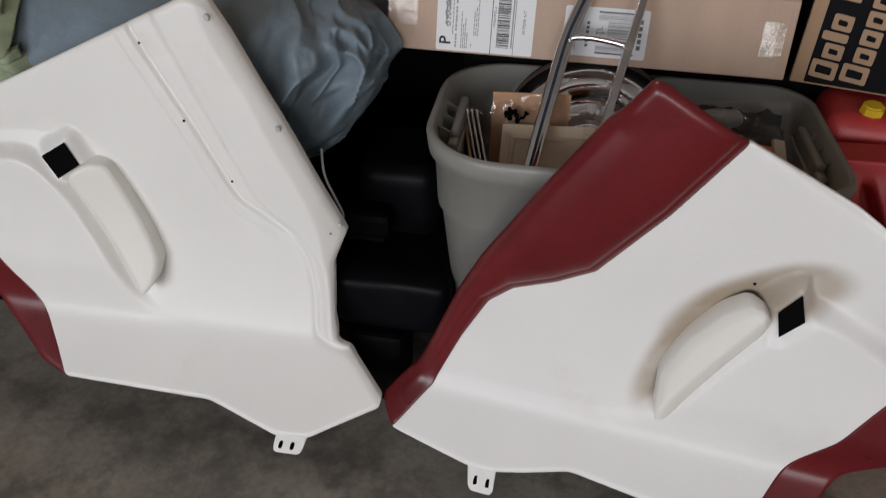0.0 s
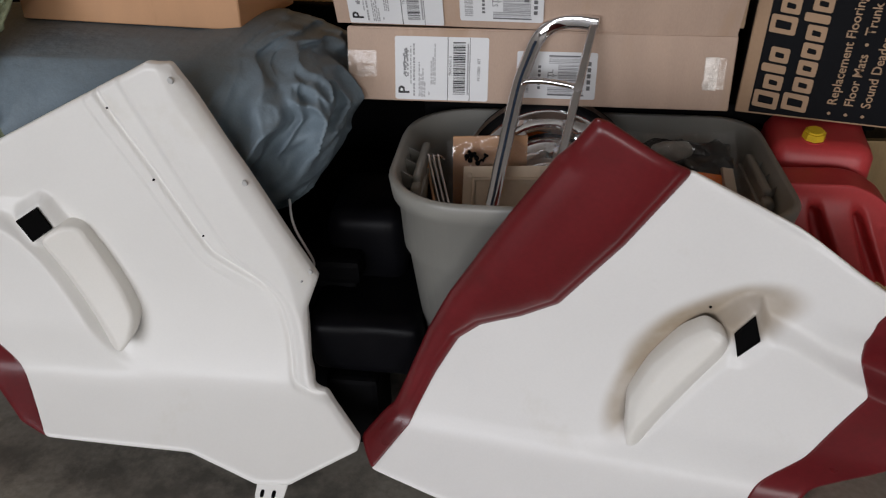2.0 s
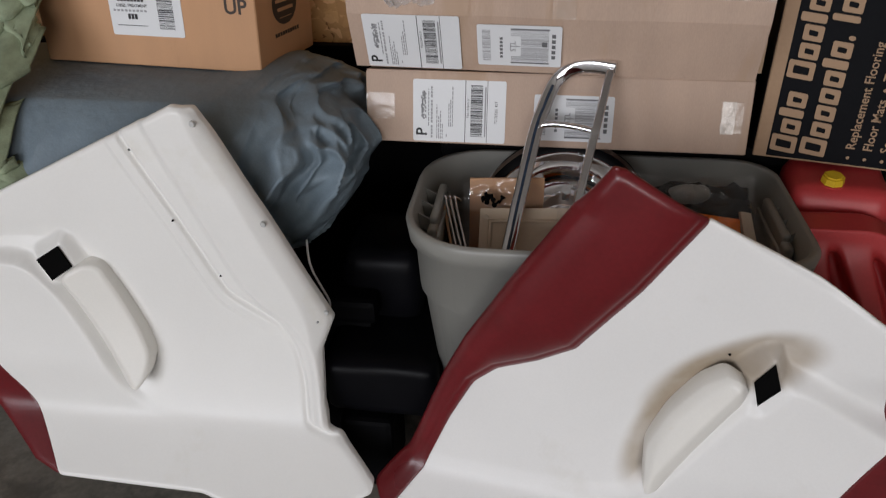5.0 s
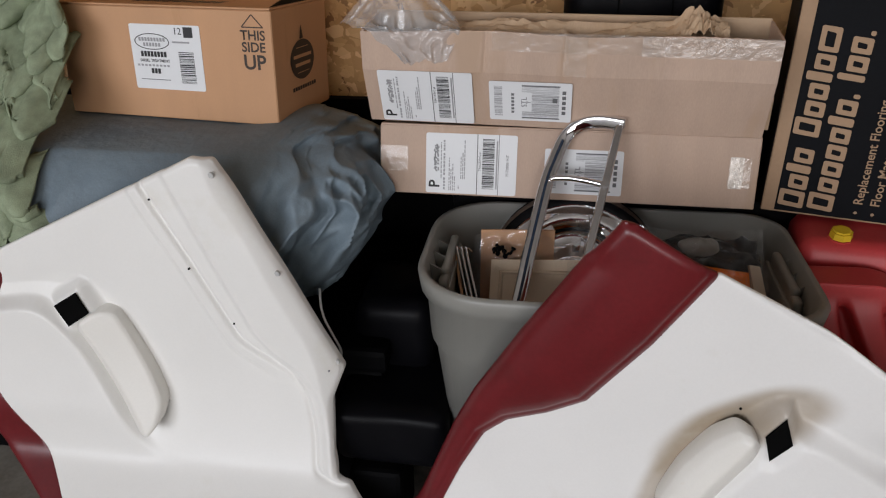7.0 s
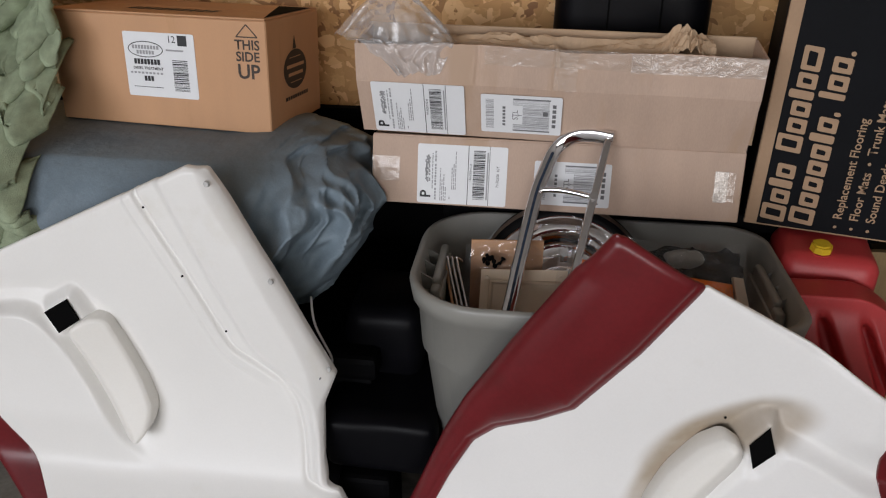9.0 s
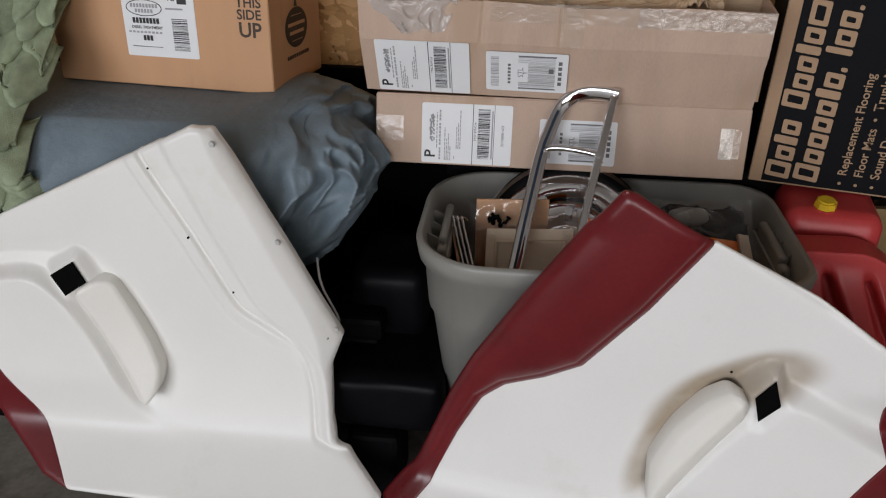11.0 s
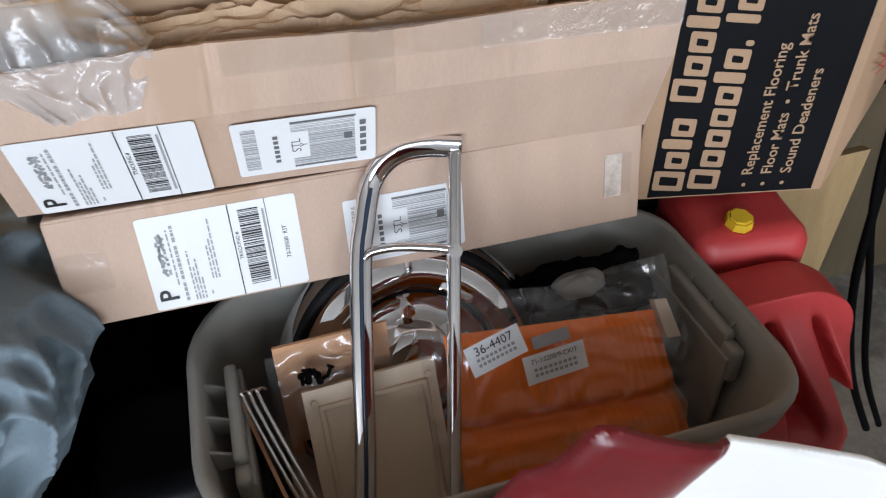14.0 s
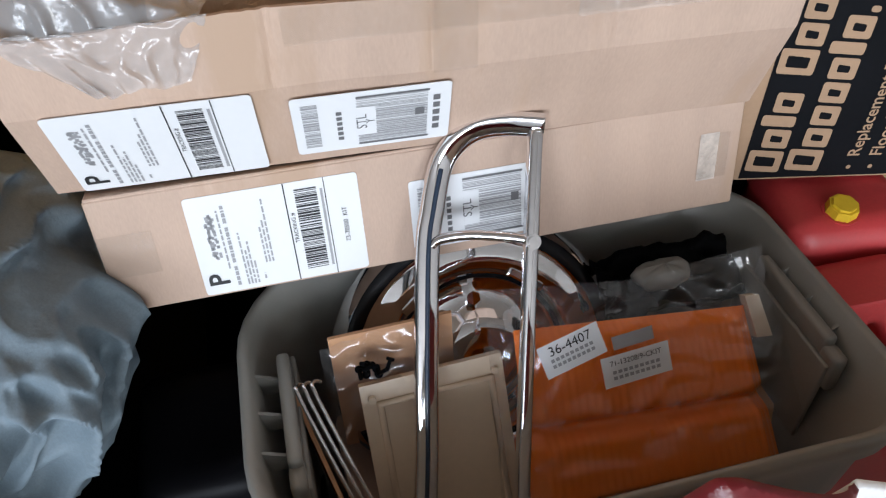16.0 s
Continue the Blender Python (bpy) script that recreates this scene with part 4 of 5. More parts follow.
# ---- tall black printed carton ----
def black_carton():
    th = thing("carton", pose(0.678, 1.357, 0.585, 0, 0.5, -12), "tall cardboard carton with black printed face and tan lettering", "box")
    w, d, h = 0.262, 0.24, 0.75
    part("body", box(0, w, 0, d, 0, h, 0.003, 2), TAN, th, "brown cardboard body")
    part("black_print", box(0.022, w - 0.016, -0.0012, 0.0, 0.004, h - 0.03), BOXBLACK, th, "black printed area")
    part("side_print", box(-0.0012, 0.0, 0.006, d - 0.006, 0.004, h - 0.03), BOXBLACK, th, "black printed side")
    f = -0.0022

    def blocks(x, z, size, shapes):
        """A run of plain rounded shapes up the face, each a part of its own; some have a slot through them."""
        for wd, asc, slots in shapes:
            w2, top = size * wd * 1.14, size * asc
            if asc:
                bm = bmesh.new()
                ring = soften([(x, z), (x - top, z + top * 0.1), (x - top, z + w2 + top * 0.1), (x, z + w2)], size * 0.09, 3)
                if slots:
                    t = size * 0.2
                    hole = soften([(x - t, z + t * 1.05), (x - top + t, z + t + top * 0.08), (x - top + t, z + w2 - t + top * 0.08), (x - t, z + w2 - t * 1.05)], size * 0.05, 3)
                    a = [bm.verts.new((p, f, q)) for p, q in ring]
                    b = [bm.verts.new((p, f, q)) for p, q in hole]
                    for i in range(len(a)):
                        j = (i + 1) % len(a)
                        bm.faces.new((a[i], a[j], b[j], b[i]))
                else:
                    bm.faces.new([bm.verts.new((p, f, q)) for p, q in ring])
                part("title_block", bm, TAN, th)
            z += w2 + size * 0.1

    cap, low, tall = (0.64, 1.0, 1), (0.54, 0.74, 1), (0.3, 0.95, 0)
    blocks(0.066, 0.012, 0.041, (cap, low, tall, low, (0.3, 0, 0), cap, low, low, tall, low, (0.85, 0.74, 1)))
    blocks(0.113, 0.012, 0.041, (cap, low, low, low, low, tall, low, (0.15, 0.25, 0), (0.25, 0, 0), (0.22, 1.0, 0), low, low, (0.16, 0.18, 0)))
    for x, body in ((0.150, "•  Replacement Flooring"), (0.176, "•  Floor Mats  •  Trunk Mats"), (0.202, "•  Sound Deadeners")):
        bm = upright_text(body, 0.0205, 0, 0, 0, 90, 0.012)
        lo = min(v.co.z for v in bm.verts)
        bmesh.ops.translate(bm, vec=(x, f, 0.014 - lo), verts=bm.verts)
        part("lettering", bm, TAN, th)
    ring = bmesh.new()
    k1 = [(0.19 + 0.085 * math.cos(a), 0.50 + 0.12 * math.sin(a)) for a in np.linspace(0, 2 * math.pi, 41)[:-1]]
    ring.faces.new([ring.verts.new((u, f, v)) for u, v in k1 if u < w - 0.017])
    part("emblem", ring, REDINK, th, "red oval emblem")
    e2 = bmesh.new()
    flat(0.13, 0.225, 0.49, 0.505, f - 0.0006, e2)
    flat(0.14, 0.15, 0.42, 0.57, f - 0.0006, e2)
    tagged(part("emblem_bars", e2, BOXBLACK, th), kind="stuff")
    flap = bmesh.new()
    flap.faces.new([flap.verts.new(p) for p in ((w, 0.002, 0.0), (w + 0.05, 0.03, 0.12), (w + 0.085, 0.05, 0.22), (w + 0.085, 0.05, h), (w, 0.002, h))])
    fo = part("open_flap", flap, TAN, th, "brown open side flap with red slogan")
    thicken(fo, 0.004)
    bm = text_bm("World's Leading", 0.026, Matrix.Translation((w + 0.026, 0.008, 0.25)) @ Euler((radians(90), 0, radians(30))).to_matrix().to_4x4() @ Euler((0, 0, radians(90))).to_matrix().to_4x4())
    part("slogan", bm, REDINK, th)
    return th


black_carton()


# ---- supports behind ----
def black_trunk():
    th = thing("storage_chest", pose(0, 0, 0), "low black storage chest behind the bin", "chest")
    part("body", box(0.13, 0.93, 1.39, 1.62, FLOOR, 0.54, 0.012), BLACKP, th)
    part("lid", box(0.12, 0.94, 1.388, 1.623, 0.54, 0.588, 0.012), BLACKP, th)
    th2 = thing("storage_chest", pose(0, 0, 0), "low black storage chest under the grey bag", "chest")
    part("body", box(-1.1, 0.02, 1.16, 1.62, FLOOR, 0.31, 0.012), BLACKP, th2)
    part("lid", box(-1.11, 0.03, 1.15, 1.623, 0.31, 0.36, 0.012), BLACKP, th2)


black_trunk()


def tarp_bag():
    """A soft stuffed bag with a gathered, crumpled end."""
    nu, nv = 330, 300

    def place(s, t):
        a = 2 * math.pi * t
        e = lambda c, p: math.copysign(abs(c) ** p, c)
        lon = (s * 2 - 1)
        taper = (1 - abs(lon) ** 5.0) ** 0.5
        cy, cz = e(math.cos(a), 0.8), e(math.sin(a), 0.8)
        x = -0.47 + 0.50 * lon
        crush = step(np.array((x + 0.27) / 0.2)).item()
        hy, hz = 0.255 * (0.12 + 0.88 * taper), 0.2 * (0.1 + 0.9 * taper)
        y, z = 1.335 + hy * cy, 0.545 + hz * cz
        dx, dz = x + 0.10, 0.90 - z
        fan, far = math.atan2(dx, dz), math.hypot(dx, dz)
        warp = noise.noise_vector(Vector((x, y, z)) * 6)
        fine = noise.noise_vector(Vector((x, y, z)) * 21)

        def fold(across, along, seed):
            q = Vector((fan * across, far * along, y * 3.0 + seed)) + warp * 0.75 + fine * 0.16
            return max(0.0, 1 - 2.6 * abs(noise.noise(q))) ** 1.4

        def facet(scale, seed):
            c = noise.voronoi(Vector((x * scale + warp.x * 0.8, y * scale * 0.7, z * scale * 0.4 + seed + warp.y * 0.8)))[0]
            return min(1.0, c[1] - c[0])

        w = 0.046 * fold(3.2, 2.0, 1.0) + 0.014 * fold(6.5, 6.0, 5.0) + 0.022 * facet(12, 3.0) + 0.009 * facet(27, 8.0) - 0.036
        flatk = (0.14 + 0.86 * crush) * (1 - 0.75 * step(np.array((z - 0.64) / 0.07)).item())
        front = 0.5 - 0.5 * cy
        y -= w * flatk * (0.4 + 0.6 * front) * 1.25
        z += w * flatk * 0.4
        x += crush * w * 0.5 + 0.02 * crush * noise.noise((y * 9, z * 9, 4))
        x -= crush * 0.7 * max(0.0, 0.63 - z)
        sag = crush * max(0.0, -cz)
        z -= 0.03 * sag
        if z > 0.715:
            z = 0.715 + (z - 0.715) * (0.35 + 1.1 * crush)
        return (x, y, max(z, 0.362))

    bm = sheet(nu, nv, place)
    bmesh.ops.remove_doubles(bm, verts=bm.verts, dist=0.0004)
    th = thing("storage_bag", pose(0, 0, 0), "stuffed slate grey fabric bag with a crumpled end", "bag")
    part("cover", bm, TARP, th, "", True)
    cord = tube(smooth_path([(-0.078, 1.14, 0.49), (-0.068, 1.11, 0.475), (-0.06, 1.1, 0.454), (-0.047, 1.098, 0.424), (-0.036, 1.1, 0.392), (-0.045, 1.11, 0.365)]), 0.0022, 8)
    part("draw_cord", cord, WHITEWIRE, th, "thin white draw cord", True)


tarp_bag()


def green_towel():
    def place(s, t):
        X, Z = 0.5 * s, 0.74 * t
        warp = noise.noise_vector(Vector((X * 5, Z * 5, 2.0)))
        u = (X * 0.55 + Z * 0.83) + 0.09 * warp.x
        v = (X * -0.83 + Z * 0.55) + 0.09 * warp.y
        q = Vector((u * 13.0, v * 7.5, 1.7))
        big = min(1.15, abs(noise.noise(q)) * 2.3)
        mid = min(1.0, abs(noise.noise(q * 2.2 + Vector((5, 3, 8)))) * 2.4)
        low = noise.noise(Vector((X * 3.5, Z * 3.0, 6)))
        roll = 0.11 * big ** 0.7 + 0.035 * mid ** 0.7 * (0.4 + 0.6 * big) + 0.05 * low + 0.003 * noise.noise(q * 9) + 0.0015 * noise.noise(q * 40)
        edge = 0.03 * noise.noise((t * 7, 3, 1)) + 0.012 * noise.noise((t * 19, 5, 1))
        x = -1.025 + 0.475 * s + 0.03 * t * s + edge * s + 0.02 * warp.z * s
        y = 1.34 - 0.235 * step(np.array((t - 0.3) / 0.45)).item() - roll * 0.75 + 1.8 * max(0, s - 0.86) ** 2 + 0.02
        return (x, max(y, 1.06 + 0.012 * low + 0.012 * (1 - mid)), 1.2 - 0.70 * t + 0.03 * low - 0.045 * big - 0.02 * mid)

    ob = mesh_ob("towel", sheet(230, 300, place), TOWEL, True)
    thicken(ob, 0.006)
    tagged(ob, "rumpled pale green towel hanging over the grey bag", "towel")


green_towel()


# ---- black padded seats ----
def padded(x0, x1, y0, y1, z0, z1, r, puff=0.01, seed=0, cuts=14):
    bm = box(x0, x1, y0, y1, z0, z1)
    bmesh.ops.subdivide_edges(bm, edges=bm.edges, cuts=cuts, use_grid_fill=True)
    c = Vector(((x0 + x1) / 2, (y0 + y1) / 2, (z0 + z1) / 2))
    h = Vector(((x1 - x0) / 2, (y1 - y0) / 2, (z1 - z0) / 2))
    for v in bm.verts:
        d = v.co - c
        inner = Vector([max(-(h[i] - r), min(h[i] - r, d[i])) for i in range(3)])
        o = d - inner
        if o.length > 1e-6:
            d = inner + o.normalized() * r
        n = noise.noise((d + Vector((seed, 0, 0))) * 9)
        v.co = c + d + d.normalized() * n * puff
    return bm


def car_seat():
    th = thing("vehicle_seat", pose(0, 0, 0), "black leather padded seat on the floor beside a bin", "seat")
    part("cushion", padded(-0.05, 0.155, 1.05, 1.36, 0.185, 0.30, 0.022, 0.008), LEATHER, th, "", True)
    part("backrest", padded(-0.04, 0.105, 1.2, 1.38, 0.24, 0.43, 0.03, 0.012, 3), LEATHER, th, "", True)
    part("foot", box(-0.02, 0.075, 1.03, 1.15, FLOOR, 0.19, 0.01), BLACKP, th)
    part("foot", box(-0.02, 0.075, 1.25, 1.37, FLOOR, 0.19, 0.01), BLACKP, th)


car_seat()


def headrest_seat():
    th = thing("office_chair", pose(0.455, 1.535, 0.588), "black leather chair with a padded back behind the parcels", "chair")
    part("backrest", padded(-0.142, 0.142, -0.045, 0.045, 0.09, 0.425, 0.045, 0.004, 2), LEATHER, th, "", True)
    part("seat", padded(-0.16, 0.16, -0.07, 0.07, 0.0, 0.11, 0.03, 0.004, 5), LEATHER, th, "", True)
    for x in (-0.047, 0.047):
        part("seam", box(x - 0.0015, x + 0.0015, -0.0468, -0.044, 0.13, 0.37), BLACK, th)


headrest_seat()


# ---- red fuel cans ----
def fuel_can(m, w, d, h, r, label, shape=None, cuts=24):
    th = thing("fuel_can", m, label, "fuel can", "red fuel cans")
    bm = padded(-w / 2, w / 2, -d / 2, d / 2, 0, h, r, 0.005, w, cuts)
    if shape:
        for v in bm.verts:
            v.co = shape(v.co.copy())
    part("body", bm, REDCAN, th, "", True)
    return th


def ease(x):
    x = min(1.0, max(0.0, x))
    return x * x * (3 - 2 * x)


def slotted(p):
    """Sloping front with two deep finger slots and a falling shoulder."""
    x, y, z = p
    if y < 0:
        y += 0.075 * ease((z - 0.34) / 0.16) * (-y / 0.0775)
        for x0, lean in ((-0.037, 0.35), (0.027, 0.5)):
            down = 0.492 - z
            if 0 < down < 0.17:
                half = 0.006 + 0.10 * down
                k = ease(1.5 - abs(x - x0 - lean * down) / half) * ease(down / 0.03) * ease((0.17 - down) / 0.02)
                y += 0.055 * k * ease(-y / 0.02)
    z -= 5.5 * max(0.0, x - 0.005) ** 2 * ease((z - 0.2) / 0.3)
    return Vector((x, y, z))


def small_can():
    th = fuel_can(pose(0.813, 1.318, FLOOR, 0, 0, -8), 0.165, 0.15, 0.545, 0.03, "red plastic fuel can with a yellow cap")
    m = pose(-0.015, -0.04, 0.541, 8, 0, 0)
    part("cap", cyl(0.019, 0.018, m, 8, 0.017, bevel=0.003), YELLOW, th, "yellow ribbed screw cap")
    part("collar", cyl(0.021, 0.004, m, 20), REDCAN, th)


def big_can():
    th = fuel_can(pose(0.808, 1.165, FLOOR, 0, 0, -3), 0.2, 0.155, 0.515, 0.03, "large red plastic fuel can with two deep finger slots", slotted, 56)
    part("foot_rim", box(-0.096, 0.096, -0.07, 0.07, 0.0, 0.02, 0.008), REDCAN, th)


small_can()
big_can()


# ---- things in the bin ----
def filler():
    bm = box(0.18, 0.64, 1.09, 1.31, 0.105, 0.36, 0.01)
    tagged(mesh_ob("carton", bm, CARD), "brown cardboard carton at the bottom of the bin", "box")


filler()


def hub_cap():
    m = pose(0.357, 1.276, 0.455, 58, 0, 0) @ Matrix.Scale(1.07, 4)
    th = thing("hub_cap", m, "chrome hub cap leaning in the bin", "hub cap")
    prof = [(0.0, 0.012), (0.03, 0.02), (0.05, 0.016), (0.056, 0.004), (0.085, 0.0), (0.1, 0.012), (0.118, 0.02), (0.128, 0.012), (0.136, 0.016), (0.15, 0.014), (0.158, 0.004), (0.16, -0.006)]
    rings = [[(max(r, 0.001) * math.cos(2 * math.pi * i / 64), max(r, 0.001) * math.sin(2 * math.pi * i / 64), z) for i in range(64)] for r, z in prof]
    part("disc", loft(rings, True), GLOSSBLACK, th, "gloss black pressed disc", True)

    def ring(pairs, lift):
        return loft([[(r * math.cos(2 * math.pi * i / 64), r * math.sin(2 * math.pi * i / 64), z + lift) for i in range(64)] for r, z in pairs])

    part("outer_ring", ring(((0.149, 0.0148), (0.153, 0.0115), (0.158, 0.0045), (0.1605, -0.006)), 0.001), CHROME, th, "chrome outer trim ring", True)
    part("inner_ring", ring(((0.095, 0.0085), (0.1, 0.0125), (0.118, 0.0208), (0.128, 0.0135), (0.134, 0.0155)), 0.001), CHROME, th, "chrome inner trim ring", True)
    part("dome", ring(((0.004, 0.0125), (0.03, 0.0205), (0.05, 0.0165), (0.056, 0.0045), (0.084, 0.0005), (0.09, 0.004)), 0.001), CHROME, th, "polished chrome centre", True)
    for k in range(5):
        a = 2 * math.pi * k / 5 + 0.3
        part("nut", cyl(0.008, 0.012, Matrix.Translation((0.07 * math.cos(a), 0.07 * math.sin(a), 0.001)), 6), CHROME, th)
        b = a + 0.63
        m2 = Matrix.Translation((0.1 * math.cos(b), 0.1 * math.sin(b), 0.0135)) @ pose(0, 0, 0, 0, 0, math.degrees(b) + 90)
        slot = box(-0.022, 0.022, -0.006, 0.006, 0, 0.003, 0.0028, 2)
        bmesh.ops.transform(slot, matrix=m2, verts=slot.verts)
        part("slot", slot, CHROME, th)
    return th


hub_cap()


def vent_frame():
    """Chrome quarter window frame standing in the bin."""
    th = thing("window_frame", pose(0.008, 0.009, 0.001), "polished chrome quarter window frame standing in the bin", "window frame")
    main = [(0.215, 1.01, 0.345), (0.253, 1.121, 0.48), (0.269, 1.178, 0.558), (0.29, 1.247, 0.654), (0.302, 1.271, 0.688), (0.315, 1.291, 0.718), (0.331, 1.299, 0.736), (0.354, 1.301, 0.748), (0.383, 1.295, 0.752), (0.414, 1.284, 0.751)]
    part("channel", tube(smooth_path(main, 8), 0.0118, 24, flat=0.6, square=0.62), CHROME, th, "broad polished channel", True)
    # thin dark stripe standing in for a reflection along the chrome
    part("reflection_stripe", tube([(p[0] - 0.0005, p[1] - 0.0062, p[2] + 0.003) for p in smooth_path(main[:6], 6)], 0.0026, 6), REFLECTBLUE, th, "dark blue stripe painting a reflection on the channel", True)
    part("post", tube(smooth_path([(0.406, 1.282, 0.745), (0.403, 1.277, 0.739), (0.385, 1.223, 0.664), (0.371, 1.18, 0.604), (0.343, 1.093, 0.483), (0.318, 1.01, 0.37)], 6), 0.007, 20, square=0.65), CHROME, th, "slim polished post", True)
    part("crossbar", tube(smooth_path([(0.294, 1.248, 0.66), (0.302, 1.25, 0.665), (0.329, 1.246, 0.668), (0.365, 1.233, 0.668), (0.385, 1.225, 0.666)], 5), 0.0052, 12), CHROME, th, "", True)
    part("bolt", cyl(0.0075, 0.009, Matrix.Translation((0.385, 1.222, 0.667)) @ Euler((radians(55), 0, 0)).to_matrix().to_4x4(), 20, bevel=0.002), CHROME, th)
    return th


vent_frame()


def orange_lens_bag():
    th = thing("lens_kit", pose(0, 0, 0), "orange plastic lens in a clear bag with part labels", "lens")

    def at(s, t, lift=0.0):
        a, b, c, d = Vector((0.368, 1.224, 0.564)), Vector((0.645, 1.212, 0.537)), Vector((0.668, 1.095, 0.385)), Vector((0.358, 1.1, 0.385))
        p = a.lerp(b, s).lerp(d.lerp(c, s), t)
        return p + Vector((0, -0.83, 0.55)) * lift

    def lens(s, t):
        e = min(s, 1 - s, t, 1 - t)
        gap = math.exp(-((t - 0.55 - 0.03 * s) / 0.05) ** 2)
        return at(0.03 + 0.94 * s, 0.03 + 0.94 * t, 0.014 * min(1, e / 0.06) - 0.016 * gap + 0.0004 * math.sin(s * 190))

    part("lens", sheet(160, 60, lens), ORANGE, th, "ribbed orange lens", True)
    part("foam_block", slab([at(p, q, -0.004) for p, q in ((0.97, -0.03), (1.03, -0.03), (1.045, 0.22), (0.98, 0.22))], 0.012), PLATE, th, "pale foam packing at the end of the lens")

    def film(s, t):
        q = Vector((s * 4 + t * 2, t * 5 - s, 3))
        k = noise.noise(q) * 0.008 + (0.5 - abs(noise.noise(q * 1.6))) * 0.014 + (0.5 - abs(noise.noise(Vector((s * 22 + t * 9, t * 6 - s * 4, 1))))) * 0.008 * max(0.0, s - 0.45)
        p = at(-0.09 + 1.13 * s, -0.2 + 1.18 * t, 0.024 + k)
        cr = max(0, s - 0.55) * max(0, 0.4 - t) * 1.1
        return p + Vector((0.0, 0.1 * cr, 0.1 * cr))

    part("bag", sheet(110, 90, film), BAGFILM, th, "clear crinkled plastic bag", True)
    for (s0, t0, w, h, turn), body, size in (((0.19, 0.09, 0.066, 0.034, 14), "36-4407", 0.014), ((0.42, 0.2, 0.073, 0.032, 4), "71-13208/9-CKIT", 0.0078), ((0.42, 0.065, 0.044, 0.014, 5), None, 0)):
        c = at(s0, t0, 0.048)
        q = Matrix.Translation(c) @ Euler((radians(56), 0, 0)).to_matrix().to_4x4() @ Euler((0, 0, radians(turn))).to_matrix().to_4x4()
        bm = bmesh.new()
        bm.faces.new([bm.verts.new(q @ Vector(p)) for p in ((-w / 2, -h / 2, 0), (w / 2, -h / 2, 0), (w / 2, h / 2, 0), (-w / 2, h / 2, 0))])
        lb = part("part_label", bm, PAPER if body is not None else INKGREY, th, "white part number label" if body is not None else "dark printed sticker")
        if body:
            part("part_number", text_bm(body, size, q @ Matrix.Translation((0, 0.008, 0.0008))), INK, lb)
        if body is not None:
            bars = bmesh.new()
            for i in range(9):
                for r in range(2):
                    x, y = -w * 0.36 + i * w * 0.08, -0.003 - r * 0.006 if body else 0.005 - r * 0.008
                    bars.faces.new([bars.verts.new(q @ Vector(p)) for p in ((x, y, 0.0007), (x + w * 0.055, y, 0.0007), (x + w * 0.055, y + 0.0035, 0.0007), (x, y + 0.0035, 0.0007))])
            tagged(part("print", bars, INKGREY, lb), kind="stuff")
    return th


orange_lens_bag()


def plate_box():
    th = thing("clear_tray", pose(0, 0, 0), "translucent pale plastic tray in the bin", "tray")
    a, b, c, d = (0.212, 1.222, 0.522), (0.362, 1.222, 0.53), (0.36, 1.115, 0.38), (0.213, 1.12, 0.38)
    part("tray", slab((a, b, c, d), 0.012), PLATE, th)
    A, B, C, D = (Vector(p) for p in (a, b, c, d))

    def q(s, t):
        return A.lerp(B, s).lerp(D.lerp(C, s), t) + Vector((0, -0.013, 0.004))

    for s0, t0 in ((0.07, 0.06), (0.93, 0.06), (0.07, 0.93), (0.93, 0.93)):
        part("stud", cyl(0.004, 0.004, Matrix.Translation(q(s0, t0)) @ Euler((radians(68), 0, 0)).to_matrix().to_4x4(), 12), PLATE, th)
    part("raised_rim", tube([q(s, t) for s, t in ((0.12, 0.1), (0.9, 0.1), (0.9, 0.88), (0.12, 0.88))], 0.005, 8, True), PLATE, th, "", True)


plate_box()


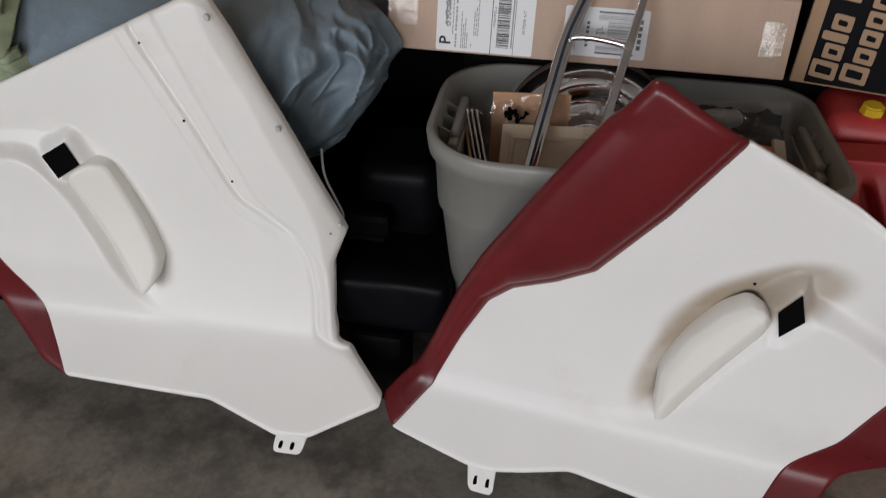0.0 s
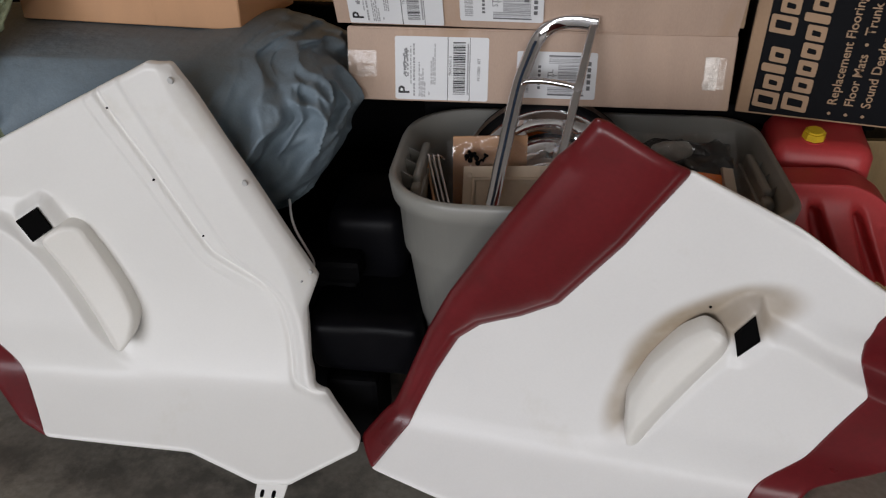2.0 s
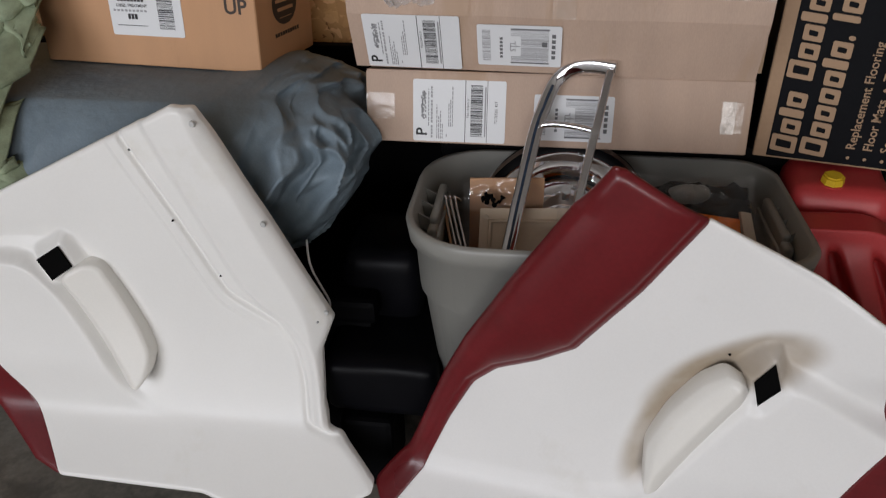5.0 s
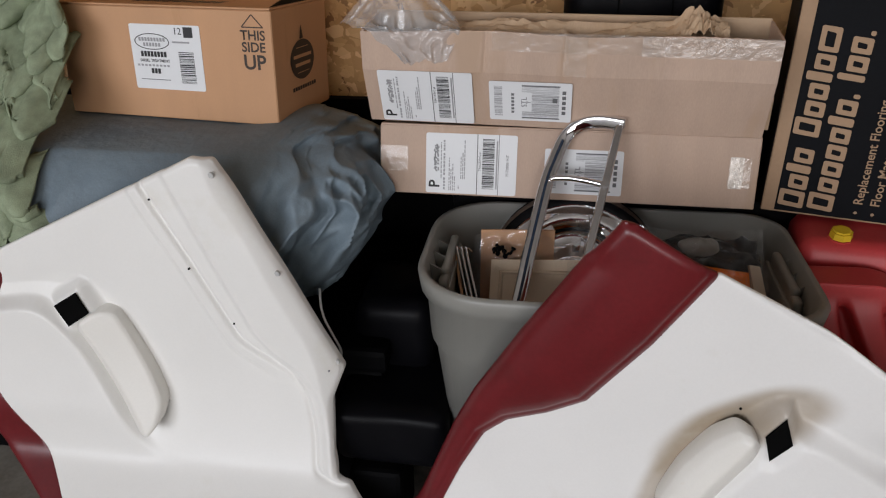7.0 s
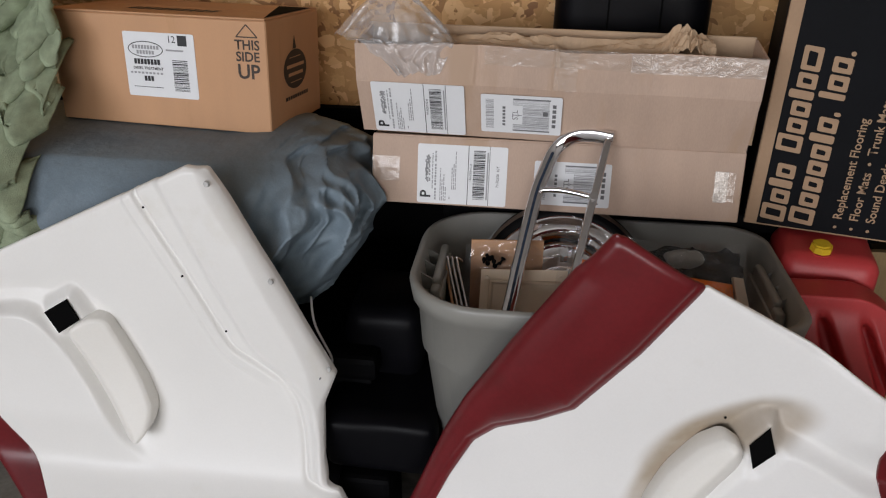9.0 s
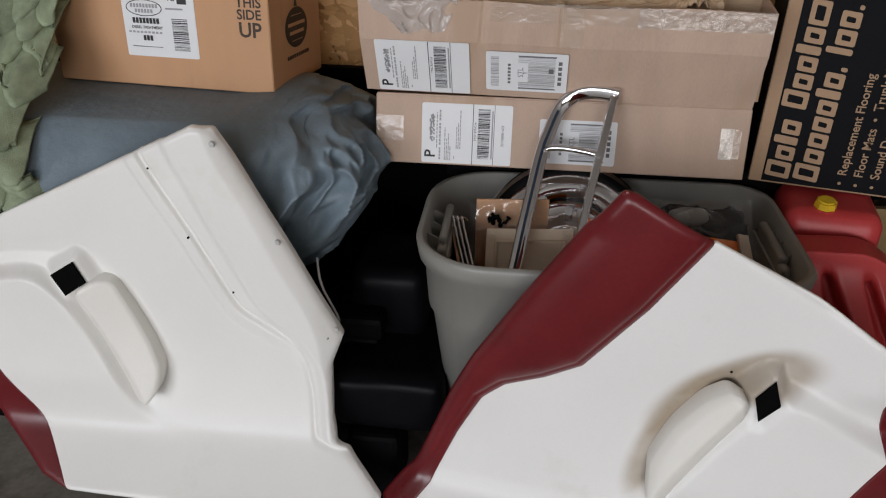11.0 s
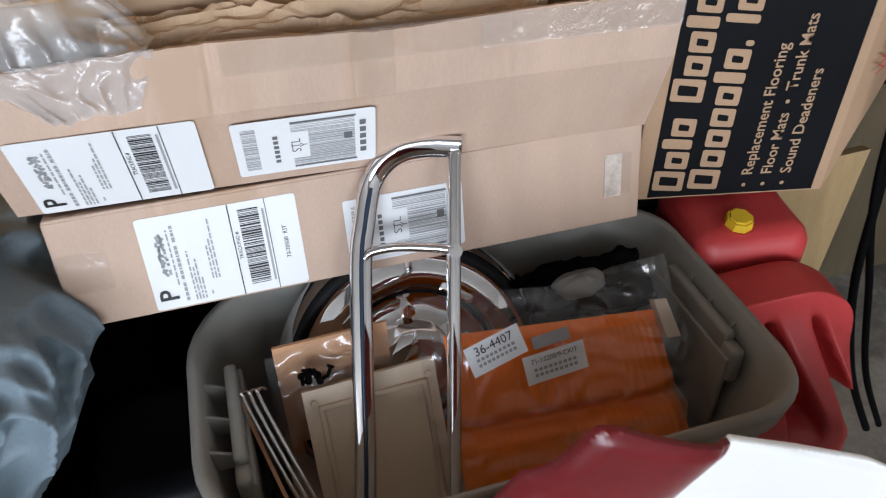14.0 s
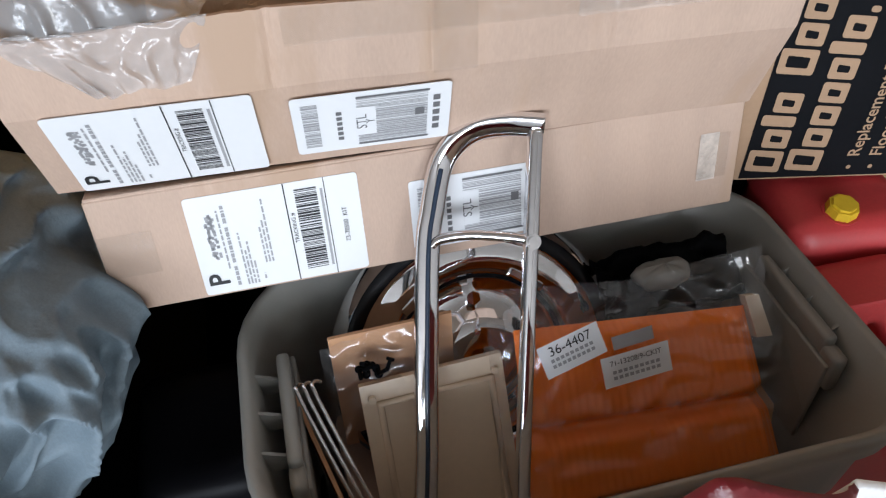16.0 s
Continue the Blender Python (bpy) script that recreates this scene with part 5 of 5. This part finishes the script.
def cards():
    tagged(mesh_ob("cardboard_sheet", slab(((0.142, 1.245, 0.545), (0.185, 1.10, 0.465), (0.195, 1.11, 0.36), (0.16, 1.24, 0.36)), 0.004), CARD2), "brown cardboard sheet standing in the bin", "cardboard")
    tagged(mesh_ob("cardboard_flap", slab(((0.19, 1.254, 0.566), (0.318, 1.25, 0.574), (0.318, 1.235, 0.40), (0.19, 1.238, 0.40)), 0.004), CARD2), "brown cardboard flap with rounded corners in the bin", "cardboard")
    tagged(mesh_ob("cardboard_sheet", slab(((0.62, 1.20, 0.50), (0.672, 1.15, 0.42), (0.66, 1.12, 0.36), (0.60, 1.14, 0.36)), 0.004), CARD2), "brown cardboard sheet beside the orange lens", "cardboard")
    rng = random.Random(4)
    for i in range(3):
        x = 0.156 + i * 0.008
        pts = [(x + 0.004, 1.225, 0.535), (x - 0.004, 1.218, 0.545), (x - 0.001, 1.20, 0.54), (x + 0.035, 1.12, 0.455), (x + 0.05, 1.11, 0.42)]
        tagged(mesh_ob("metal_strip", tube(smooth_path(pts, 4), 0.0022, 8), CHROME, True), "thin bent chrome trim strip in the bin", "trim strip", "chrome trim strips")

    def film(s, t):
        k = noise.noise((s * 6, t * 6, 8)) * 0.012
        return (0.18 + 0.14 * s, 1.245 - 0.05 * t + k, 0.56 - 0.1 * t + 0.012 * math.sin(3.1 * s))

    th = thing("hardware_bag", pose(0, 0, 0), "small clear bag of dark screws in the bin", "plastic bag")
    part("bag", sheet(30, 30, film), BAGFILM, th, "", True)
    for i in range(9):
        m = pose(0.232 + rng.uniform(-0.02, 0.02), 1.226 + rng.uniform(-0.006, 0.004), 0.54 + rng.uniform(-0.014, 0.01), rng.uniform(0, 180), rng.uniform(0, 180), 0)
        bm = cyl(0.0022, 0.014, m, 8)
        cyl(0.0045, 0.003, m, 10, into=bm)
        part("screw", bm, BLACKP, th)


cards()


# ---- clutter past the tall carton ----
def far_clutter():
    tagged(mesh_ob("wooden_board", slab(((0.95, 1.5, 0.48), (1.22, 1.51, 0.48), (1.14, 1.46, FLOOR), (0.95, 1.44, FLOOR)), 0.018), PLY), "pale plywood offcut leaning near the fuel cans", "board")
    for k, r in ((0.0, 0.0065), (0.028, 0.0055)):
        pts = [(0.985 + k, 1.285, 1.2), (0.98 + 0.4 * k, 1.28, 0.95), (0.985 - 0.3 * k, 1.275, 0.75), (1.0 - 0.2 * k, 1.27, 0.58), (1.03 + k, 1.27, 0.40), (1.1 + k, 1.265, 0.2), (1.18 + k, 1.25, FLOOR + 0.012)]
        tagged(mesh_ob("black_cable", tube(smooth_path(pts, 8), r, 10), BLACKP, True), "black rubber cable hanging down to the floor", "cable", "black hanging cables")
    th = thing("metal_shelf", pose(0, 0, 0), "black metal shelf frame behind the tall carton", "shelf")
    part("rail", box(0.96, 1.7, 1.5, 1.53, 0.60, 0.64, 0.003), BLACKP, th)
    part("post", box(1.5, 1.53, 1.5, 1.53, FLOOR, 1.6, 0.003), BLACKP, th)
    part("post", box(0.955, 0.985, 1.585, 1.615, FLOOR, 1.6, 0.003), BLACKP, th)
    part("shelf_board", box(0.96, 1.7, 1.5, 1.62, 0.64, 0.65), BLACKP, th)
    tagged(mesh_ob("garden_tool", tube(smooth_path([(1.0, 1.52, 0.665), (1.08, 1.5, 0.70), (1.2, 1.52, 0.705), (1.35, 1.54, 0.672)], 6), 0.02, 10), GREENP, True), "green plastic tool handle on the metal shelf", "tool")


far_clutter()


def dark_rag():
    def place(s, t):
        k = noise.noise((s * 4, t * 5, 2)) * 0.02 + (0.5 - abs(noise.noise((s * 7, t * 8, 5)))) * 0.02
        return (0.50 + 0.17 * s, 1.315 - 0.07 * t, 0.50 + 0.03 * (1 - t) + k)

    ob = mesh_ob("rag", sheet(40, 26, place), BLACKP, True)
    thicken(ob, 0.004)
    tagged(ob, "crumpled black cloth rag at the back of the bin", "rag")

    def glove(s, t):
        a, b = s * 2 * math.pi, t * math.pi
        k = 1 + 0.2 * noise.noise((math.cos(a) * 2, math.sin(a) * 2, b))
        return (0.565 + 0.035 * math.sin(b) * math.cos(a) * k, 1.262 + 0.018 * math.sin(b) * math.sin(a) * k, 0.55 + 0.016 * math.cos(b) * k)

    tagged(mesh_ob("foam_pad", sheet(24, 14, glove), BIN, True), "small pale grey foam pad on the black rag", "pad")


dark_rag()
